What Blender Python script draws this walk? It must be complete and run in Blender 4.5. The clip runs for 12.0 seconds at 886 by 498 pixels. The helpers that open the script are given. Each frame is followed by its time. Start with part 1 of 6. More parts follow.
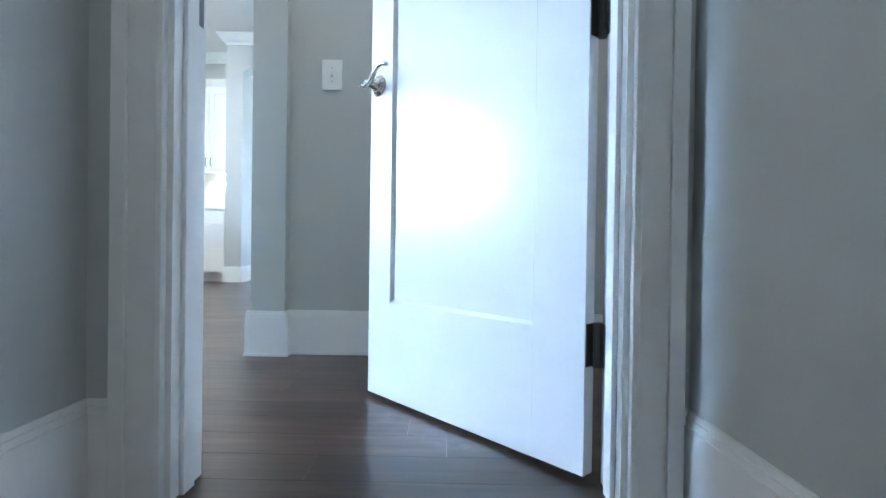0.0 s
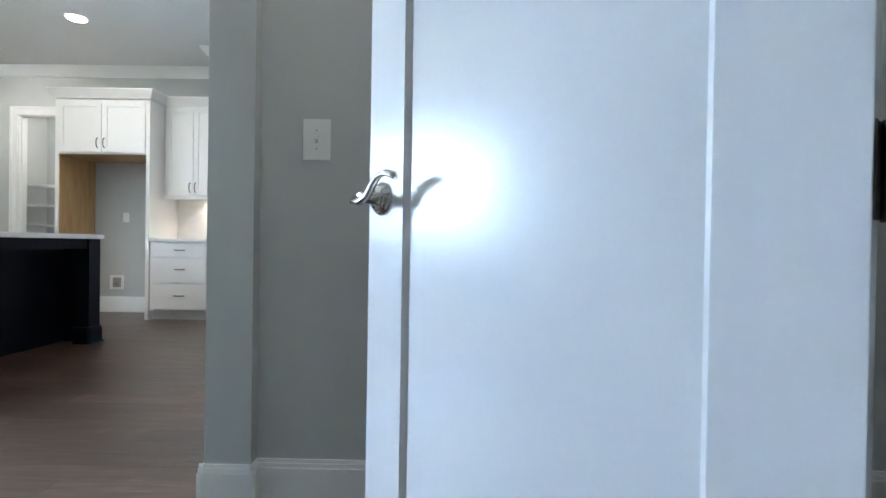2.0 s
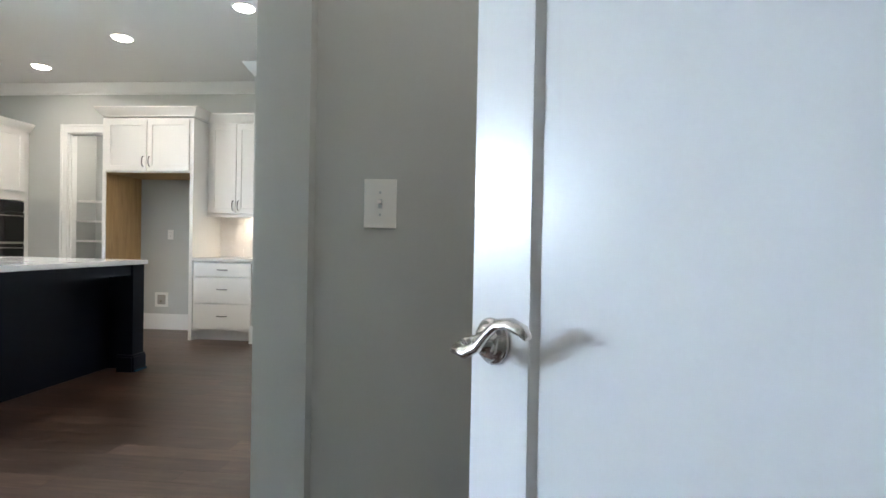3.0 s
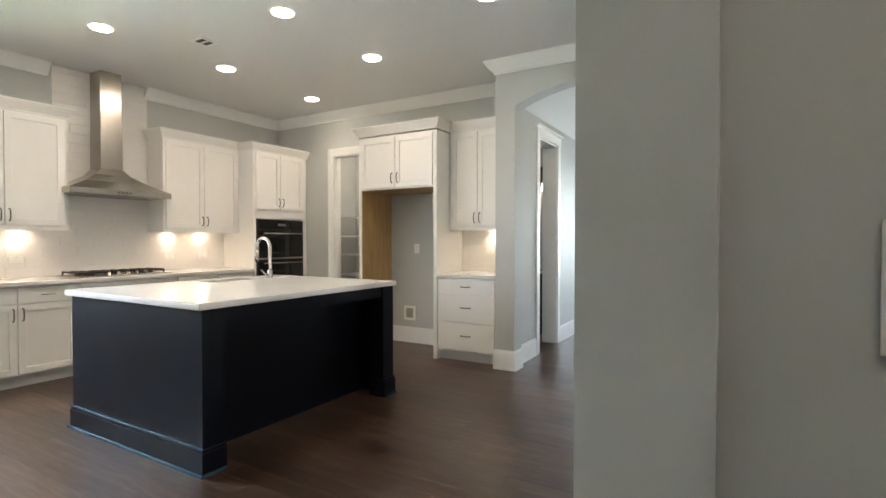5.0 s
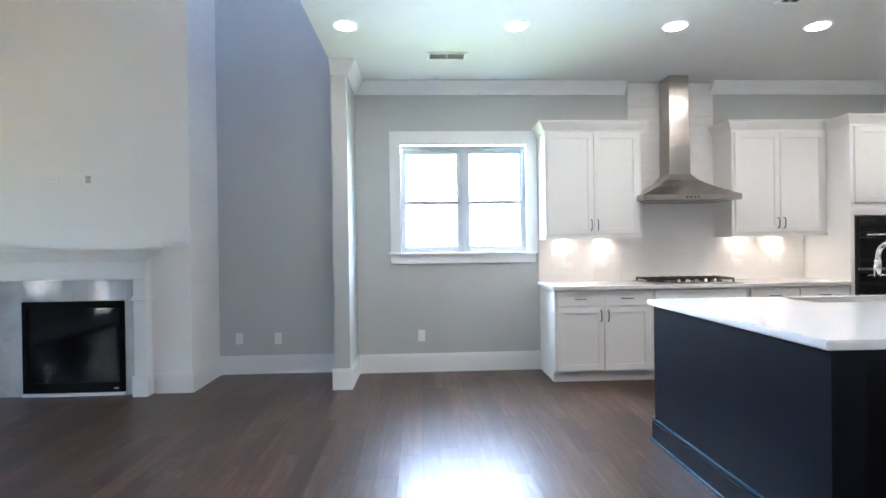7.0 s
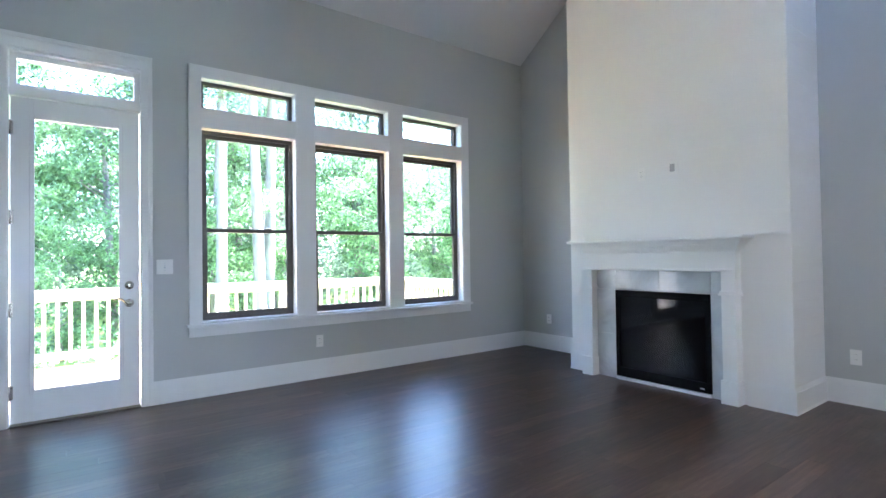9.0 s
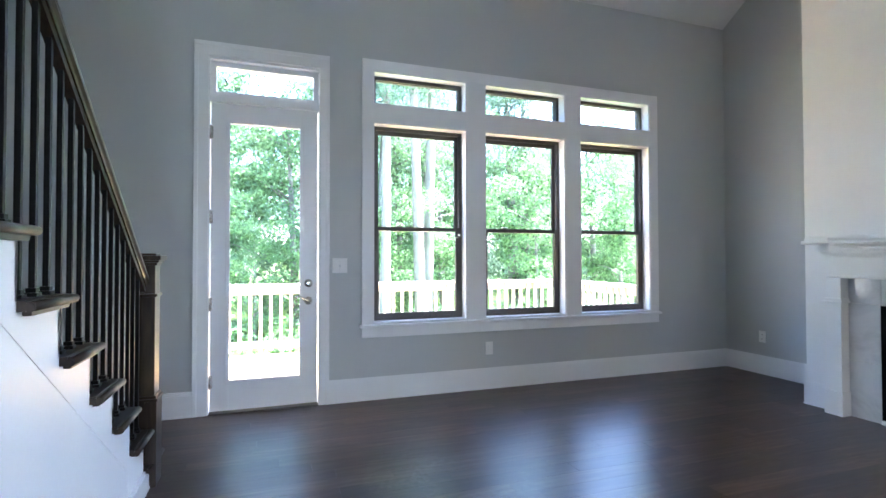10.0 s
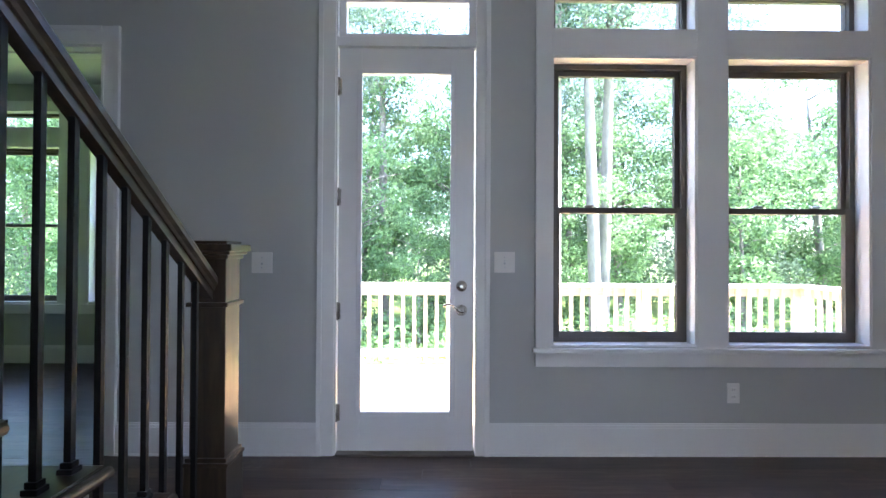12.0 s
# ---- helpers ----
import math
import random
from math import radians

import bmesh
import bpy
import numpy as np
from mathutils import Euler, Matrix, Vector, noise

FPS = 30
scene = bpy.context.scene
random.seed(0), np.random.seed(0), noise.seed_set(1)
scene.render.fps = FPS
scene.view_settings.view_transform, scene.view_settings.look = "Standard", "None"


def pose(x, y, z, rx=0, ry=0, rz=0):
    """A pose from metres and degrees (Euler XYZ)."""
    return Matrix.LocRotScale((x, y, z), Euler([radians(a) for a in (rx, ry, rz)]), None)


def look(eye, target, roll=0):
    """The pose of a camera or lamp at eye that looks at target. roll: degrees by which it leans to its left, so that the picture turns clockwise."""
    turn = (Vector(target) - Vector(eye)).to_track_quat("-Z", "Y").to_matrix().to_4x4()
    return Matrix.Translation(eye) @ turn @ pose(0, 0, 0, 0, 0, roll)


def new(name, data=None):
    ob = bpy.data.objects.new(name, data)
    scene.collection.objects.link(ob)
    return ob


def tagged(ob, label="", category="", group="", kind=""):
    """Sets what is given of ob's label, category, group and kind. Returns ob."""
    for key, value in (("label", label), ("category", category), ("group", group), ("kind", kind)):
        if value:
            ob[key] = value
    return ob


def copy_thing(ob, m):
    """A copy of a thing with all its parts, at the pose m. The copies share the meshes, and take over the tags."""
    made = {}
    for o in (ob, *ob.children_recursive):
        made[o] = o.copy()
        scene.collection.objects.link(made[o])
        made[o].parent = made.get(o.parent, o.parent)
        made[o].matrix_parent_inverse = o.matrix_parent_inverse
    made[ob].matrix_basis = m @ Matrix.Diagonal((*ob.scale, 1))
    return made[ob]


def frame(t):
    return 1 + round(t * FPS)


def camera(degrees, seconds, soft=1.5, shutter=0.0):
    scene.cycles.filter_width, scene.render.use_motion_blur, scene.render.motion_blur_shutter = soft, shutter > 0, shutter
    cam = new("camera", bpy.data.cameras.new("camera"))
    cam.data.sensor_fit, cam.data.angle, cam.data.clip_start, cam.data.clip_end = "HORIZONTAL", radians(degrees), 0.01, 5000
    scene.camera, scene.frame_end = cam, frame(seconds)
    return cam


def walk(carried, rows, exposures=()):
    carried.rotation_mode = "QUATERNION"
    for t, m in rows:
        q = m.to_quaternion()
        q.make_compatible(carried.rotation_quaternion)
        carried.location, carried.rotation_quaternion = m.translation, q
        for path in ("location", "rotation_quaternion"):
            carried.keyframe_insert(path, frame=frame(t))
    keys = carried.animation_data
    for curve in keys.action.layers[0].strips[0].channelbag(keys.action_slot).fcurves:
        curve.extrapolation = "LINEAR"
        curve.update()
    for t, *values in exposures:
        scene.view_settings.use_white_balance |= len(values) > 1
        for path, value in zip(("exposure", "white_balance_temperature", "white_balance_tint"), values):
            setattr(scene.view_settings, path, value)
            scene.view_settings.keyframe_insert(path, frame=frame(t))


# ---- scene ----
cam = camera(83.2, 12.0)
PATH = [
    (0, (0.767, 0.52, 0.489), (0.743, 2.52, 0.475), 0.8),
    (0.5, (0.744, 0.698, 0.569), (0.715, 2.698, 0.549), 0.8),
    (1, (0.712, 0.813, 0.686), (0.6985, 2.813, 0.672), 0.8),
    (1.5, (0.732, 0.988, 0.792), (0.7185, 2.988, 0.774), 0.8),
    (2, (0.676, 1.107, 0.901), (0.65, 3.106, 0.885), 0.9),
    (2.5, (0.58, 1.268, 1.0), (0.494, 3.266, 0.977), 0.7),
    (2.7, (0.557, 1.311, 1.056), (0.45, 3.308, 1.036), 0.9),
    (4.5, (0.234, 1.921, 1.28), (-0.553, 3.759, 1.238), 0.1),
    (5, (0.072, 2.089, 1.283), (-0.942, 3.812, 1.249), 0.0),
    (5.5, (-0.09, 2.206, 1.306), (-1.375, 3.738, 1.265), -0.2),
    (6, (-0.291, 2.222, 1.323), (-1.825, 3.505, 1.283), -0.3),
    (6.5, (-0.483, 2.207, 1.34), (-2.287, 3.069, 1.304), -0.5),
    (7, (-0.587, 2.196, 1.32), (-2.585, 2.283, 1.31), -0.8),
    (7.5, (-0.631, 2.08, 1.31), (-2.547, 1.504, 1.306), -0.8),
    (7.7, (-0.647, 1.978, 1.313), (-2.497, 1.218, 1.314), -1.0),
    (9.3, (-1.057, 1.361, 1.196), (-2.063, -0.368, 1.232), -0.5),
    (9.5, (-1.062, 1.234, 1.202), (-1.952, -0.556, 1.238), -0.3),
    (10, (-1.049, 0.954, 1.222), (-1.71, -0.933, 1.258), -0.1),
    (10.5, (-1.125, 0.675, 1.206), (-1.547, -1.28, 1.245), -0.1),
    (11, (-1.158, 0.354, 1.197), (-1.281, -1.642, 1.23), 0.1),
    (11.5, (-1.175, 0.026, 1.211), (-1.193, -1.973, 1.242), 0.2),
    (12, (-1.224, -0.331, 1.205), (-1.243, -2.331, 1.227), 0.3),
]
EXPO = [(0.0, 4.9, 5200, 9), (0.5, 4.75, 5300, 9), (1.5, 4.42, 5450, 10), (2.0, 4.2, 5650, 10), (2.5, 4.2, 5850, 11), (4.5, 4.12, 7000, 13), (5.0, 3.99, 6900, 14), (5.5, 3.92, 6550, 16), (6.0, 3.88, 6350, 16), (6.5, 3.94, 5950, 16), (7.0, 4.12, 5700, 15), (7.5, 4.33, 5550, 15), (9.5, 4.28, 5600, 16), (10.0, 4.18, 5700, 17), (11.0, 3.9, 5850, 20), (11.5, 3.78, 5900, 23), (12.0, 3.65, 5900, 23)]
walk(cam, [(t, look(eye, target, roll)) for t, eye, target, roll in PATH], EXPO)

# ---- world, sun and large lights ----
SUN_EL, SUN_AZ = 62.0, 281.0  # degrees; azimuth clockwise from +y
world = bpy.data.worlds.new("sky")
scene.world = world
world.use_nodes = True
_n = world.node_tree.nodes
_sky = _n.new("ShaderNodeTexSky")
_sky.sky_type, _sky.sun_disc = "NISHITA", False
_sky.sun_elevation, _sky.sun_rotation = radians(SUN_EL), radians(SUN_AZ)
_n["Background"].inputs["Strength"].default_value = 0.15
world.node_tree.links.new(_sky.outputs[0], _n["Background"].inputs["Color"])
_s = bpy.data.lights.new("sun", "SUN")
_s.energy, _s.angle, _s.color = 5.0, radians(0.5), (1.0, 0.95, 0.87)
_so = new("sun", _s)
_d = Vector((math.sin(radians(SUN_AZ)) * math.cos(radians(SUN_EL)), math.cos(radians(SUN_AZ)) * math.cos(radians(SUN_EL)), math.sin(radians(SUN_EL))))
_so.rotation_mode = "QUATERNION"
_so.rotation_quaternion = _d.to_track_quat("Z", "Y")


def area_lamp(name, eye, target, w, h, watts, color=(1, 1, 1)):
    li = bpy.data.lights.new(name, "AREA")
    li.shape, li.size, li.size_y, li.energy, li.color, li.spread = "RECTANGLE", w, h, watts, color, radians(140)
    ob = new(name, li)
    ob.matrix_world = look(eye, target)
    return ob


def spot_lamp(name, eye, watts, size, blend, radius, color):
    li = bpy.data.lights.new(name, "SPOT")
    li.energy, li.spot_size, li.spot_blend, li.shadow_soft_size, li.color = watts, radians(size), blend, radius, color
    ob = new(name, li)
    ob.location = eye
    return ob


WARM, COOL = (1.0, 0.85, 0.66), (0.72, 0.87, 1.0)
W_WIN, W_DOOR, W_DINE, W_SPOT, W_PUCK = 9.8, 4.0, 15.0, 0.82, 0.13
W_STAIR_FILL = 0.008
area_lamp("kitchen_window_daylight", (-6.16, 2.655, 1.9), (0, 2.655, -1.5), 1.5, 1.3, W_WIN, COOL)
area_lamp("front_door_daylight", (-1.205, 12.16, 1.5), (-1.205, 0, 1.5), 0.7, 1.7, W_DOOR, COOL)
area_lamp("dining_window_daylight", (-5.68, 10.4, 1.6), (0, 10.4, 1.4), 1.6, 1.8, W_DINE, COOL)

# ---- materials ----
def tree_of(name):
    m = bpy.data.materials.new(name)
    m.use_nodes = True
    nt = m.node_tree
    return m, nt, nt.nodes["Principled BSDF"]


def node(nt, kind, **kw):
    n = nt.nodes.new(kind)
    for k, v in kw.items():
        n.inputs[k].default_value = v
    return n


def coords(nt, scale=(1, 1, 1)):
    tc = nt.nodes.new("ShaderNodeTexCoord")
    mp = nt.nodes.new("ShaderNodeMapping")
    mp.inputs["Scale"].default_value = scale
    nt.links.new(tc.outputs["Object"], mp.inputs["Vector"])
    return mp.outputs["Vector"]


def ramp(nt, fac, stops):
    r = nt.nodes.new("ShaderNodeValToRGB")
    el = r.color_ramp.elements
    el[0].position, el[0].color = stops[0][0], (*stops[0][1], 1)
    el[1].position, el[1].color = stops[-1][0], (*stops[-1][1], 1)
    for p, c in stops[1:-1]:
        e = el.new(p)
        e.color = (*c, 1)
    nt.links.new(fac, r.inputs["Fac"])
    return r.outputs["Color"]


def paint(name, color, rough=0.5, metal=0.0, var=0.06, fine=60.0, coarse=1.3, bump=0.05, stretch=(1, 1, 1), coat=0.0, spec=0.5):
    m, nt, b = tree_of(name)
    v = coords(nt, stretch)
    n1 = node(nt, "ShaderNodeTexNoise", Scale=coarse, Detail=4.0)
    n2 = node(nt, "ShaderNodeTexNoise", Scale=fine, Detail=6.0)
    for n in (n1, n2):
        nt.links.new(v, n.inputs["Vector"])
    mix = nt.nodes.new("ShaderNodeMath")
    mix.operation = "MULTIPLY_ADD"
    mix.inputs[1].default_value = 0.5
    half = nt.nodes.new("ShaderNodeMath")
    half.operation = "MULTIPLY"
    half.inputs[1].default_value = 0.5
    nt.links.new(n2.outputs["Fac"], half.inputs[0])
    nt.links.new(n1.outputs["Fac"], mix.inputs[0])
    nt.links.new(half.outputs[0], mix.inputs[2])
    lo = tuple(c * (1 - var) for c in color)
    hi = tuple(min(1, c * (1 + var)) for c in color)
    nt.links.new(ramp(nt, mix.outputs[0], [(0.3, lo), (0.7, hi)]), b.inputs["Base Color"])
    rr = nt.nodes.new("ShaderNodeMapRange")
    rr.inputs["To Min"].default_value, rr.inputs["To Max"].default_value = max(0.02, rough * 0.85), min(1, rough * 1.15)
    nt.links.new(n1.outputs["Fac"], rr.inputs["Value"])
    nt.links.new(rr.outputs[0], b.inputs["Roughness"])
    b.inputs["Metallic"].default_value = metal
    b.inputs["Coat Weight"].default_value = coat
    b.inputs["Specular IOR Level"].default_value = spec
    if bump:
        bp = node(nt, "ShaderNodeBump", Strength=bump, Distance=0.002)
        nt.links.new(n2.outputs["Fac"], bp.inputs["Height"])
        nt.links.new(bp.outputs[0], b.inputs["Normal"])
    return m


def plank_wood(name, island):
    m, nt, b = tree_of(name)
    rnd = nt.nodes.new("ShaderNodeNewGeometry").outputs["Random Per Island"] if island else nt.nodes.new("ShaderNodeObjectInfo").outputs["Random"]
    tc = nt.nodes.new("ShaderNodeTexCoord")
    off = nt.nodes.new("ShaderNodeVectorMath")
    off.operation = "MULTIPLY_ADD"
    comb = nt.nodes.new("ShaderNodeCombineXYZ")
    for k in range(3):
        nt.links.new(rnd, comb.inputs[k])
    off.inputs[1].default_value = (37.0, 53.0, 11.0)
    nt.links.new(comb.outputs[0], off.inputs[0])
    nt.links.new(tc.outputs["Object"], off.inputs[2])
    mp = nt.nodes.new("ShaderNodeMapping")
    mp.inputs["Scale"].default_value = (1.2, 14.0, 14.0)
    nt.links.new(off.outputs[0], mp.inputs["Vector"])
    grain = node(nt, "ShaderNodeTexNoise", Scale=2.6, Detail=8.0, Roughness=0.62, Distortion=0.25)
    cloud = node(nt, "ShaderNodeTexNoise", Scale=1.1, Detail=2.0)
    fine = node(nt, "ShaderNodeTexNoise", Scale=16.0, Detail=4.0)
    for n in (grain, fine):
        nt.links.new(mp.outputs[0], n.inputs["Vector"])
    mpc = nt.nodes.new("ShaderNodeMapping")
    mpc.inputs["Scale"].default_value = (1.6, 6.0, 6.0)
    nt.links.new(off.outputs[0], mpc.inputs["Vector"])
    nt.links.new(mpc.outputs[0], cloud.inputs["Vector"])
    base = ramp(nt, grain.outputs["Fac"], [(0.3, (0.024, 0.0125, 0.0082)), (0.5, (0.050, 0.028, 0.0188)), (0.7, (0.09, 0.0545, 0.038))])
    tone = ramp(nt, rnd, [(0.0, (0.56, 0.56, 0.58)), (0.25, (0.78, 0.78, 0.78)), (0.6, (1.0, 1.0, 1.0)), (0.85, (1.25, 1.28, 1.28)), (1.0, (1.55, 1.62, 1.64))])
    mul = nt.nodes.new("ShaderNodeMixRGB")
    mul.blend_type = "MULTIPLY"
    mul.inputs["Fac"].default_value = 1.0
    nt.links.new(base, mul.inputs[1])
    nt.links.new(tone, mul.inputs[2])
    mul2 = nt.nodes.new("ShaderNodeMixRGB")
    mul2.blend_type = "MULTIPLY"
    mul2.inputs["Fac"].default_value = 0.7
    nt.links.new(mul.outputs[0], mul2.inputs[1])
    nt.links.new(ramp(nt, cloud.outputs["Fac"], [(0.2, (0.7, 0.69, 0.69)), (0.5, (1.0, 1.0, 1.0)), (0.8, (1.25, 1.24, 1.22))]), mul2.inputs[2])
    # faint dusty scuffs across the boards
    pos = nt.nodes.new("ShaderNodeNewGeometry").outputs["Position"]
    d1 = node(nt, "ShaderNodeTexNoise", Scale=1.7, Detail=3.0, Distortion=1.2)
    d2 = node(nt, "ShaderNodeTexNoise", Scale=26.0, Detail=6.0, Roughness=0.7)
    nt.links.new(pos, d1.inputs["Vector"])
    nt.links.new(pos, d2.inputs["Vector"])
    mm = nt.nodes.new("ShaderNodeMath")
    mm.operation = "MULTIPLY"
    nt.links.new(ramp(nt, d1.outputs["Fac"], [(0.58, (0, 0, 0)), (0.72, (0.5, 0.5, 0.5))]), mm.inputs[0])
    nt.links.new(ramp(nt, d2.outputs["Fac"], [(0.4, (0, 0, 0)), (0.7, (0.6, 0.6, 0.6))]), mm.inputs[1])
    dust = nt.nodes.new("ShaderNodeMixRGB")
    dust.inputs[2].default_value = (0.26, 0.22, 0.19, 1)
    nt.links.new(mm.outputs[0], dust.inputs["Fac"])
    nt.links.new(mul2.outputs[0], dust.inputs[1])
    nt.links.new(dust.outputs[0], b.inputs["Base Color"])
    rr = nt.nodes.new("ShaderNodeMapRange")
    rr.inputs["From Min"].default_value, rr.inputs["From Max"].default_value = 0.3, 0.7
    rr.inputs["To Min"].default_value, rr.inputs["To Max"].default_value = 0.30, 0.34
    nt.links.new(cloud.outputs["Fac"], rr.inputs["Value"])
    nt.links.new(rr.outputs[0], b.inputs["Roughness"])
    b.inputs["Specular IOR Level"].default_value = 0.5
    bp = node(nt, "ShaderNodeBump", Strength=0.06, Distance=0.002)
    nt.links.new(grain.outputs["Fac"], bp.inputs["Height"])
    nt.links.new(bp.outputs[0], b.inputs["Normal"])
    return m


def grain_wood(name, dark, light, rough, stretch):
    m, nt, b = tree_of(name)
    v = coords(nt, stretch)
    g = node(nt, "ShaderNodeTexNoise", Scale=3.0, Detail=8.0, Roughness=0.6, Distortion=0.8)
    nt.links.new(v, g.inputs["Vector"])
    nt.links.new(ramp(nt, g.outputs["Fac"], [(0.3, dark), (0.7, light)]), b.inputs["Base Color"])
    b.inputs["Roughness"].default_value = rough
    bp = node(nt, "ShaderNodeBump", Strength=0.1, Distance=0.002)
    nt.links.new(g.outputs["Fac"], bp.inputs["Height"])
    nt.links.new(bp.outputs[0], b.inputs["Normal"])
    return m


def marble(name):
    m, nt, b = tree_of(name)
    v = coords(nt)
    w = node(nt, "ShaderNodeTexNoise", Scale=2.2, Detail=8.0, Roughness=0.65, Distortion=2.2)
    nt.links.new(v, w.inputs["Vector"])
    nt.links.new(ramp(nt, w.outputs["Fac"], [(0.3, (0.50, 0.53, 0.56)), (0.48, (0.60, 0.63, 0.66)), (0.66, (0.66, 0.685, 0.71))]), b.inputs["Base Color"])
    b.inputs["Roughness"].default_value = 0.1
    return m


def glass(name, tint=(1, 1, 1)):
    m, nt, b = tree_of(name)
    b.inputs["Base Color"].default_value = (*tint, 1)
    b.inputs["Transmission Weight"].default_value = 1.0
    b.inputs["Roughness"].default_value = 0.0
    b.inputs["IOR"].default_value = 1.02
    return m


def glow(name, color, strength):
    m, nt, b = tree_of(name)
    b.inputs["Base Color"].default_value = (0.8, 0.8, 0.8, 1)
    b.inputs["Emission Color"].default_value = (*color, 1)
    b.inputs["Emission Strength"].default_value = strength
    return m


def leafy(name, a, b_, c):
    m, nt, b = tree_of(name)
    rnd = nt.nodes.new("ShaderNodeNewGeometry").outputs["Random Per Island"]
    col = ramp(nt, rnd, [(0.0, a), (0.5, b_), (1.0, c)])
    nt.links.new(col, b.inputs["Base Color"])
    b.inputs["Roughness"].default_value = 0.6
    tr = nt.nodes.new("ShaderNodeBsdfTranslucent")
    nt.links.new(col, tr.inputs["Color"])
    mx = nt.nodes.new("ShaderNodeMixShader")
    mx.inputs["Fac"].default_value = 0.45
    nt.links.new(b.outputs[0], mx.inputs[1])
    nt.links.new(tr.outputs[0], mx.inputs[2])
    nt.links.new(mx.outputs[0], nt.nodes["Material Output"].inputs["Surface"])
    return m


M_WALL = paint("wall_paint_grey", (0.50, 0.52, 0.515), 0.62, var=0.025, fine=220.0, coarse=0.8, bump=0.06)
M_CEIL = paint("ceiling_paint", (0.74, 0.75, 0.75), 0.8, var=0.02, fine=180.0, bump=0.06)
M_TRIM = paint("trim_paint_white", (0.80, 0.81, 0.81), 0.34, var=0.02, fine=90.0, bump=0.02)
M_DOOR = paint("door_paint_white", (0.80, 0.81, 0.82), 0.26, var=0.015, fine=140.0, bump=0.025)
M_CAB = paint("cabinet_paint_white", (0.80, 0.79, 0.77), 0.36, var=0.02, fine=80.0, bump=0.02)
M_SHIP = paint("shiplap_paint_white", (0.80, 0.80, 0.79), 0.45, var=0.02, fine=70.0, bump=0.03)
M_NAVY = paint("island_paint_navy", (0.003, 0.0048, 0.0102), 0.38, var=0.12, fine=90.0, bump=0.03, spec=0.16)
# Paler navy: the gleam on the island's base edges is in the colour.
M_NAVYGLINT = paint("navy_with_painted_glint", (0.03, 0.075, 0.115), 0.22, var=0.1)
M_QUARTZ = paint("white_quartz", (0.76, 0.75, 0.74), 0.1, var=0.03, fine=120.0, coarse=3.0, bump=0.0)
M_TILE = paint("white_ceramic_tile", (0.80, 0.78, 0.76), 0.12, var=0.025, fine=30.0, bump=0.03)
M_GROUT = paint("grout", (0.76, 0.75, 0.73), 0.85, var=0.05, fine=200.0)
M_STEEL = paint("brushed_steel", (0.46, 0.43, 0.39), 0.24, 1.0, var=0.08, fine=40.0, bump=0.03, stretch=(18, 18, 0.4))
M_NICKEL = paint("satin_nickel", (0.66, 0.63, 0.59), 0.2, 1.0, var=0.04, bump=0.0)
M_HINGE = paint("dark_hinge_metal", (0.18, 0.175, 0.17), 0.4, 1.0, var=0.2, fine=50.0)
M_IRON = paint("black_iron", (0.008, 0.008, 0.008), 0.45, 0.0, var=0.2, fine=60.0, spec=0.22)
M_FIREBOX = paint("matte_black_metal", (0.004, 0.004, 0.005), 0.55, var=0.1, spec=0.1)
M_FIREGLASS = paint("dark_firebox_glass", (0.006, 0.006, 0.007), 0.06, var=0.1, bump=0.0, spec=0.3)
M_BRONZE = paint("bronze_window_frame", (0.10, 0.09, 0.078), 0.42, var=0.12, fine=60.0)
M_VINYL = paint("grey_window_frame", (0.50, 0.53, 0.56), 0.4, var=0.05)
M_BLACKGLASS = paint("black_glass", (0.006, 0.006, 0.007), 0.05, var=0.1, bump=0.0)
M_BLACK = paint("black_enamel", (0.012, 0.012, 0.012), 0.4, var=0.1)
M_PLATE = paint("plastic_plate_white", (0.82, 0.82, 0.80), 0.3, var=0.01, bump=0.0)
M_DARKSLOT = paint("dark_slot", (0.03, 0.03, 0.03), 0.6, var=0.05, bump=0.0)
M_PLY = grain_wood("raw_plywood", (0.36, 0.22, 0.09), (0.50, 0.33, 0.15), 0.6, (8, 8, 0.8))
M_STAIN = grain_wood("stained_stair_wood", (0.014, 0.009, 0.006), (0.05, 0.032, 0.018), 0.28, (12, 1.4, 12))
M_NEWEL = grain_wood("stained_newel_wood", (0.014, 0.009, 0.006), (0.055, 0.036, 0.02), 0.3, (12, 12, 1.2))
M_PINE = grain_wood("deck_pine", (0.53, 0.48, 0.41), (0.66, 0.61, 0.54), 0.65, (1.5, 10, 10))
M_PLANK = plank_wood("walnut_plank", False)
M_PLANK_FAR = plank_wood("walnut_plank_joined", True)
M_MARBLE = marble("grey_marble")
M_GLASS = glass("window_glass")
M_CANLENS = glow("can_light_lens", (1.0, 0.88, 0.72), 8.0)
M_PUCK = glow("puck_lens", (1.0, 0.82, 0.6), 6.0)
M_BARK = paint("pine_bark", (0.2, 0.185, 0.17), 0.9, var=0.4, fine=14.0, coarse=3.0, bump=0.6, stretch=(1, 1, 0.3))
M_GRASS = paint("grass", (0.16, 0.24, 0.055), 0.9, var=0.35, fine=8.0, coarse=0.3, bump=0.4)
M_LEAF = leafy("leaf_green", (0.085, 0.16, 0.068), (0.135, 0.235, 0.105), (0.22, 0.36, 0.17))
M_LEAF2 = leafy("needle_green", (0.075, 0.13, 0.085), (0.12, 0.19, 0.125), (0.18, 0.26, 0.175))
M_WIRE = paint("white_wire_shelf", (0.75, 0.75, 0.74), 0.4, var=0.03)
M_STONE = paint("concrete_step", (0.4, 0.39, 0.37), 0.9, var=0.15)

# ---- building helpers ----
BASE = {}


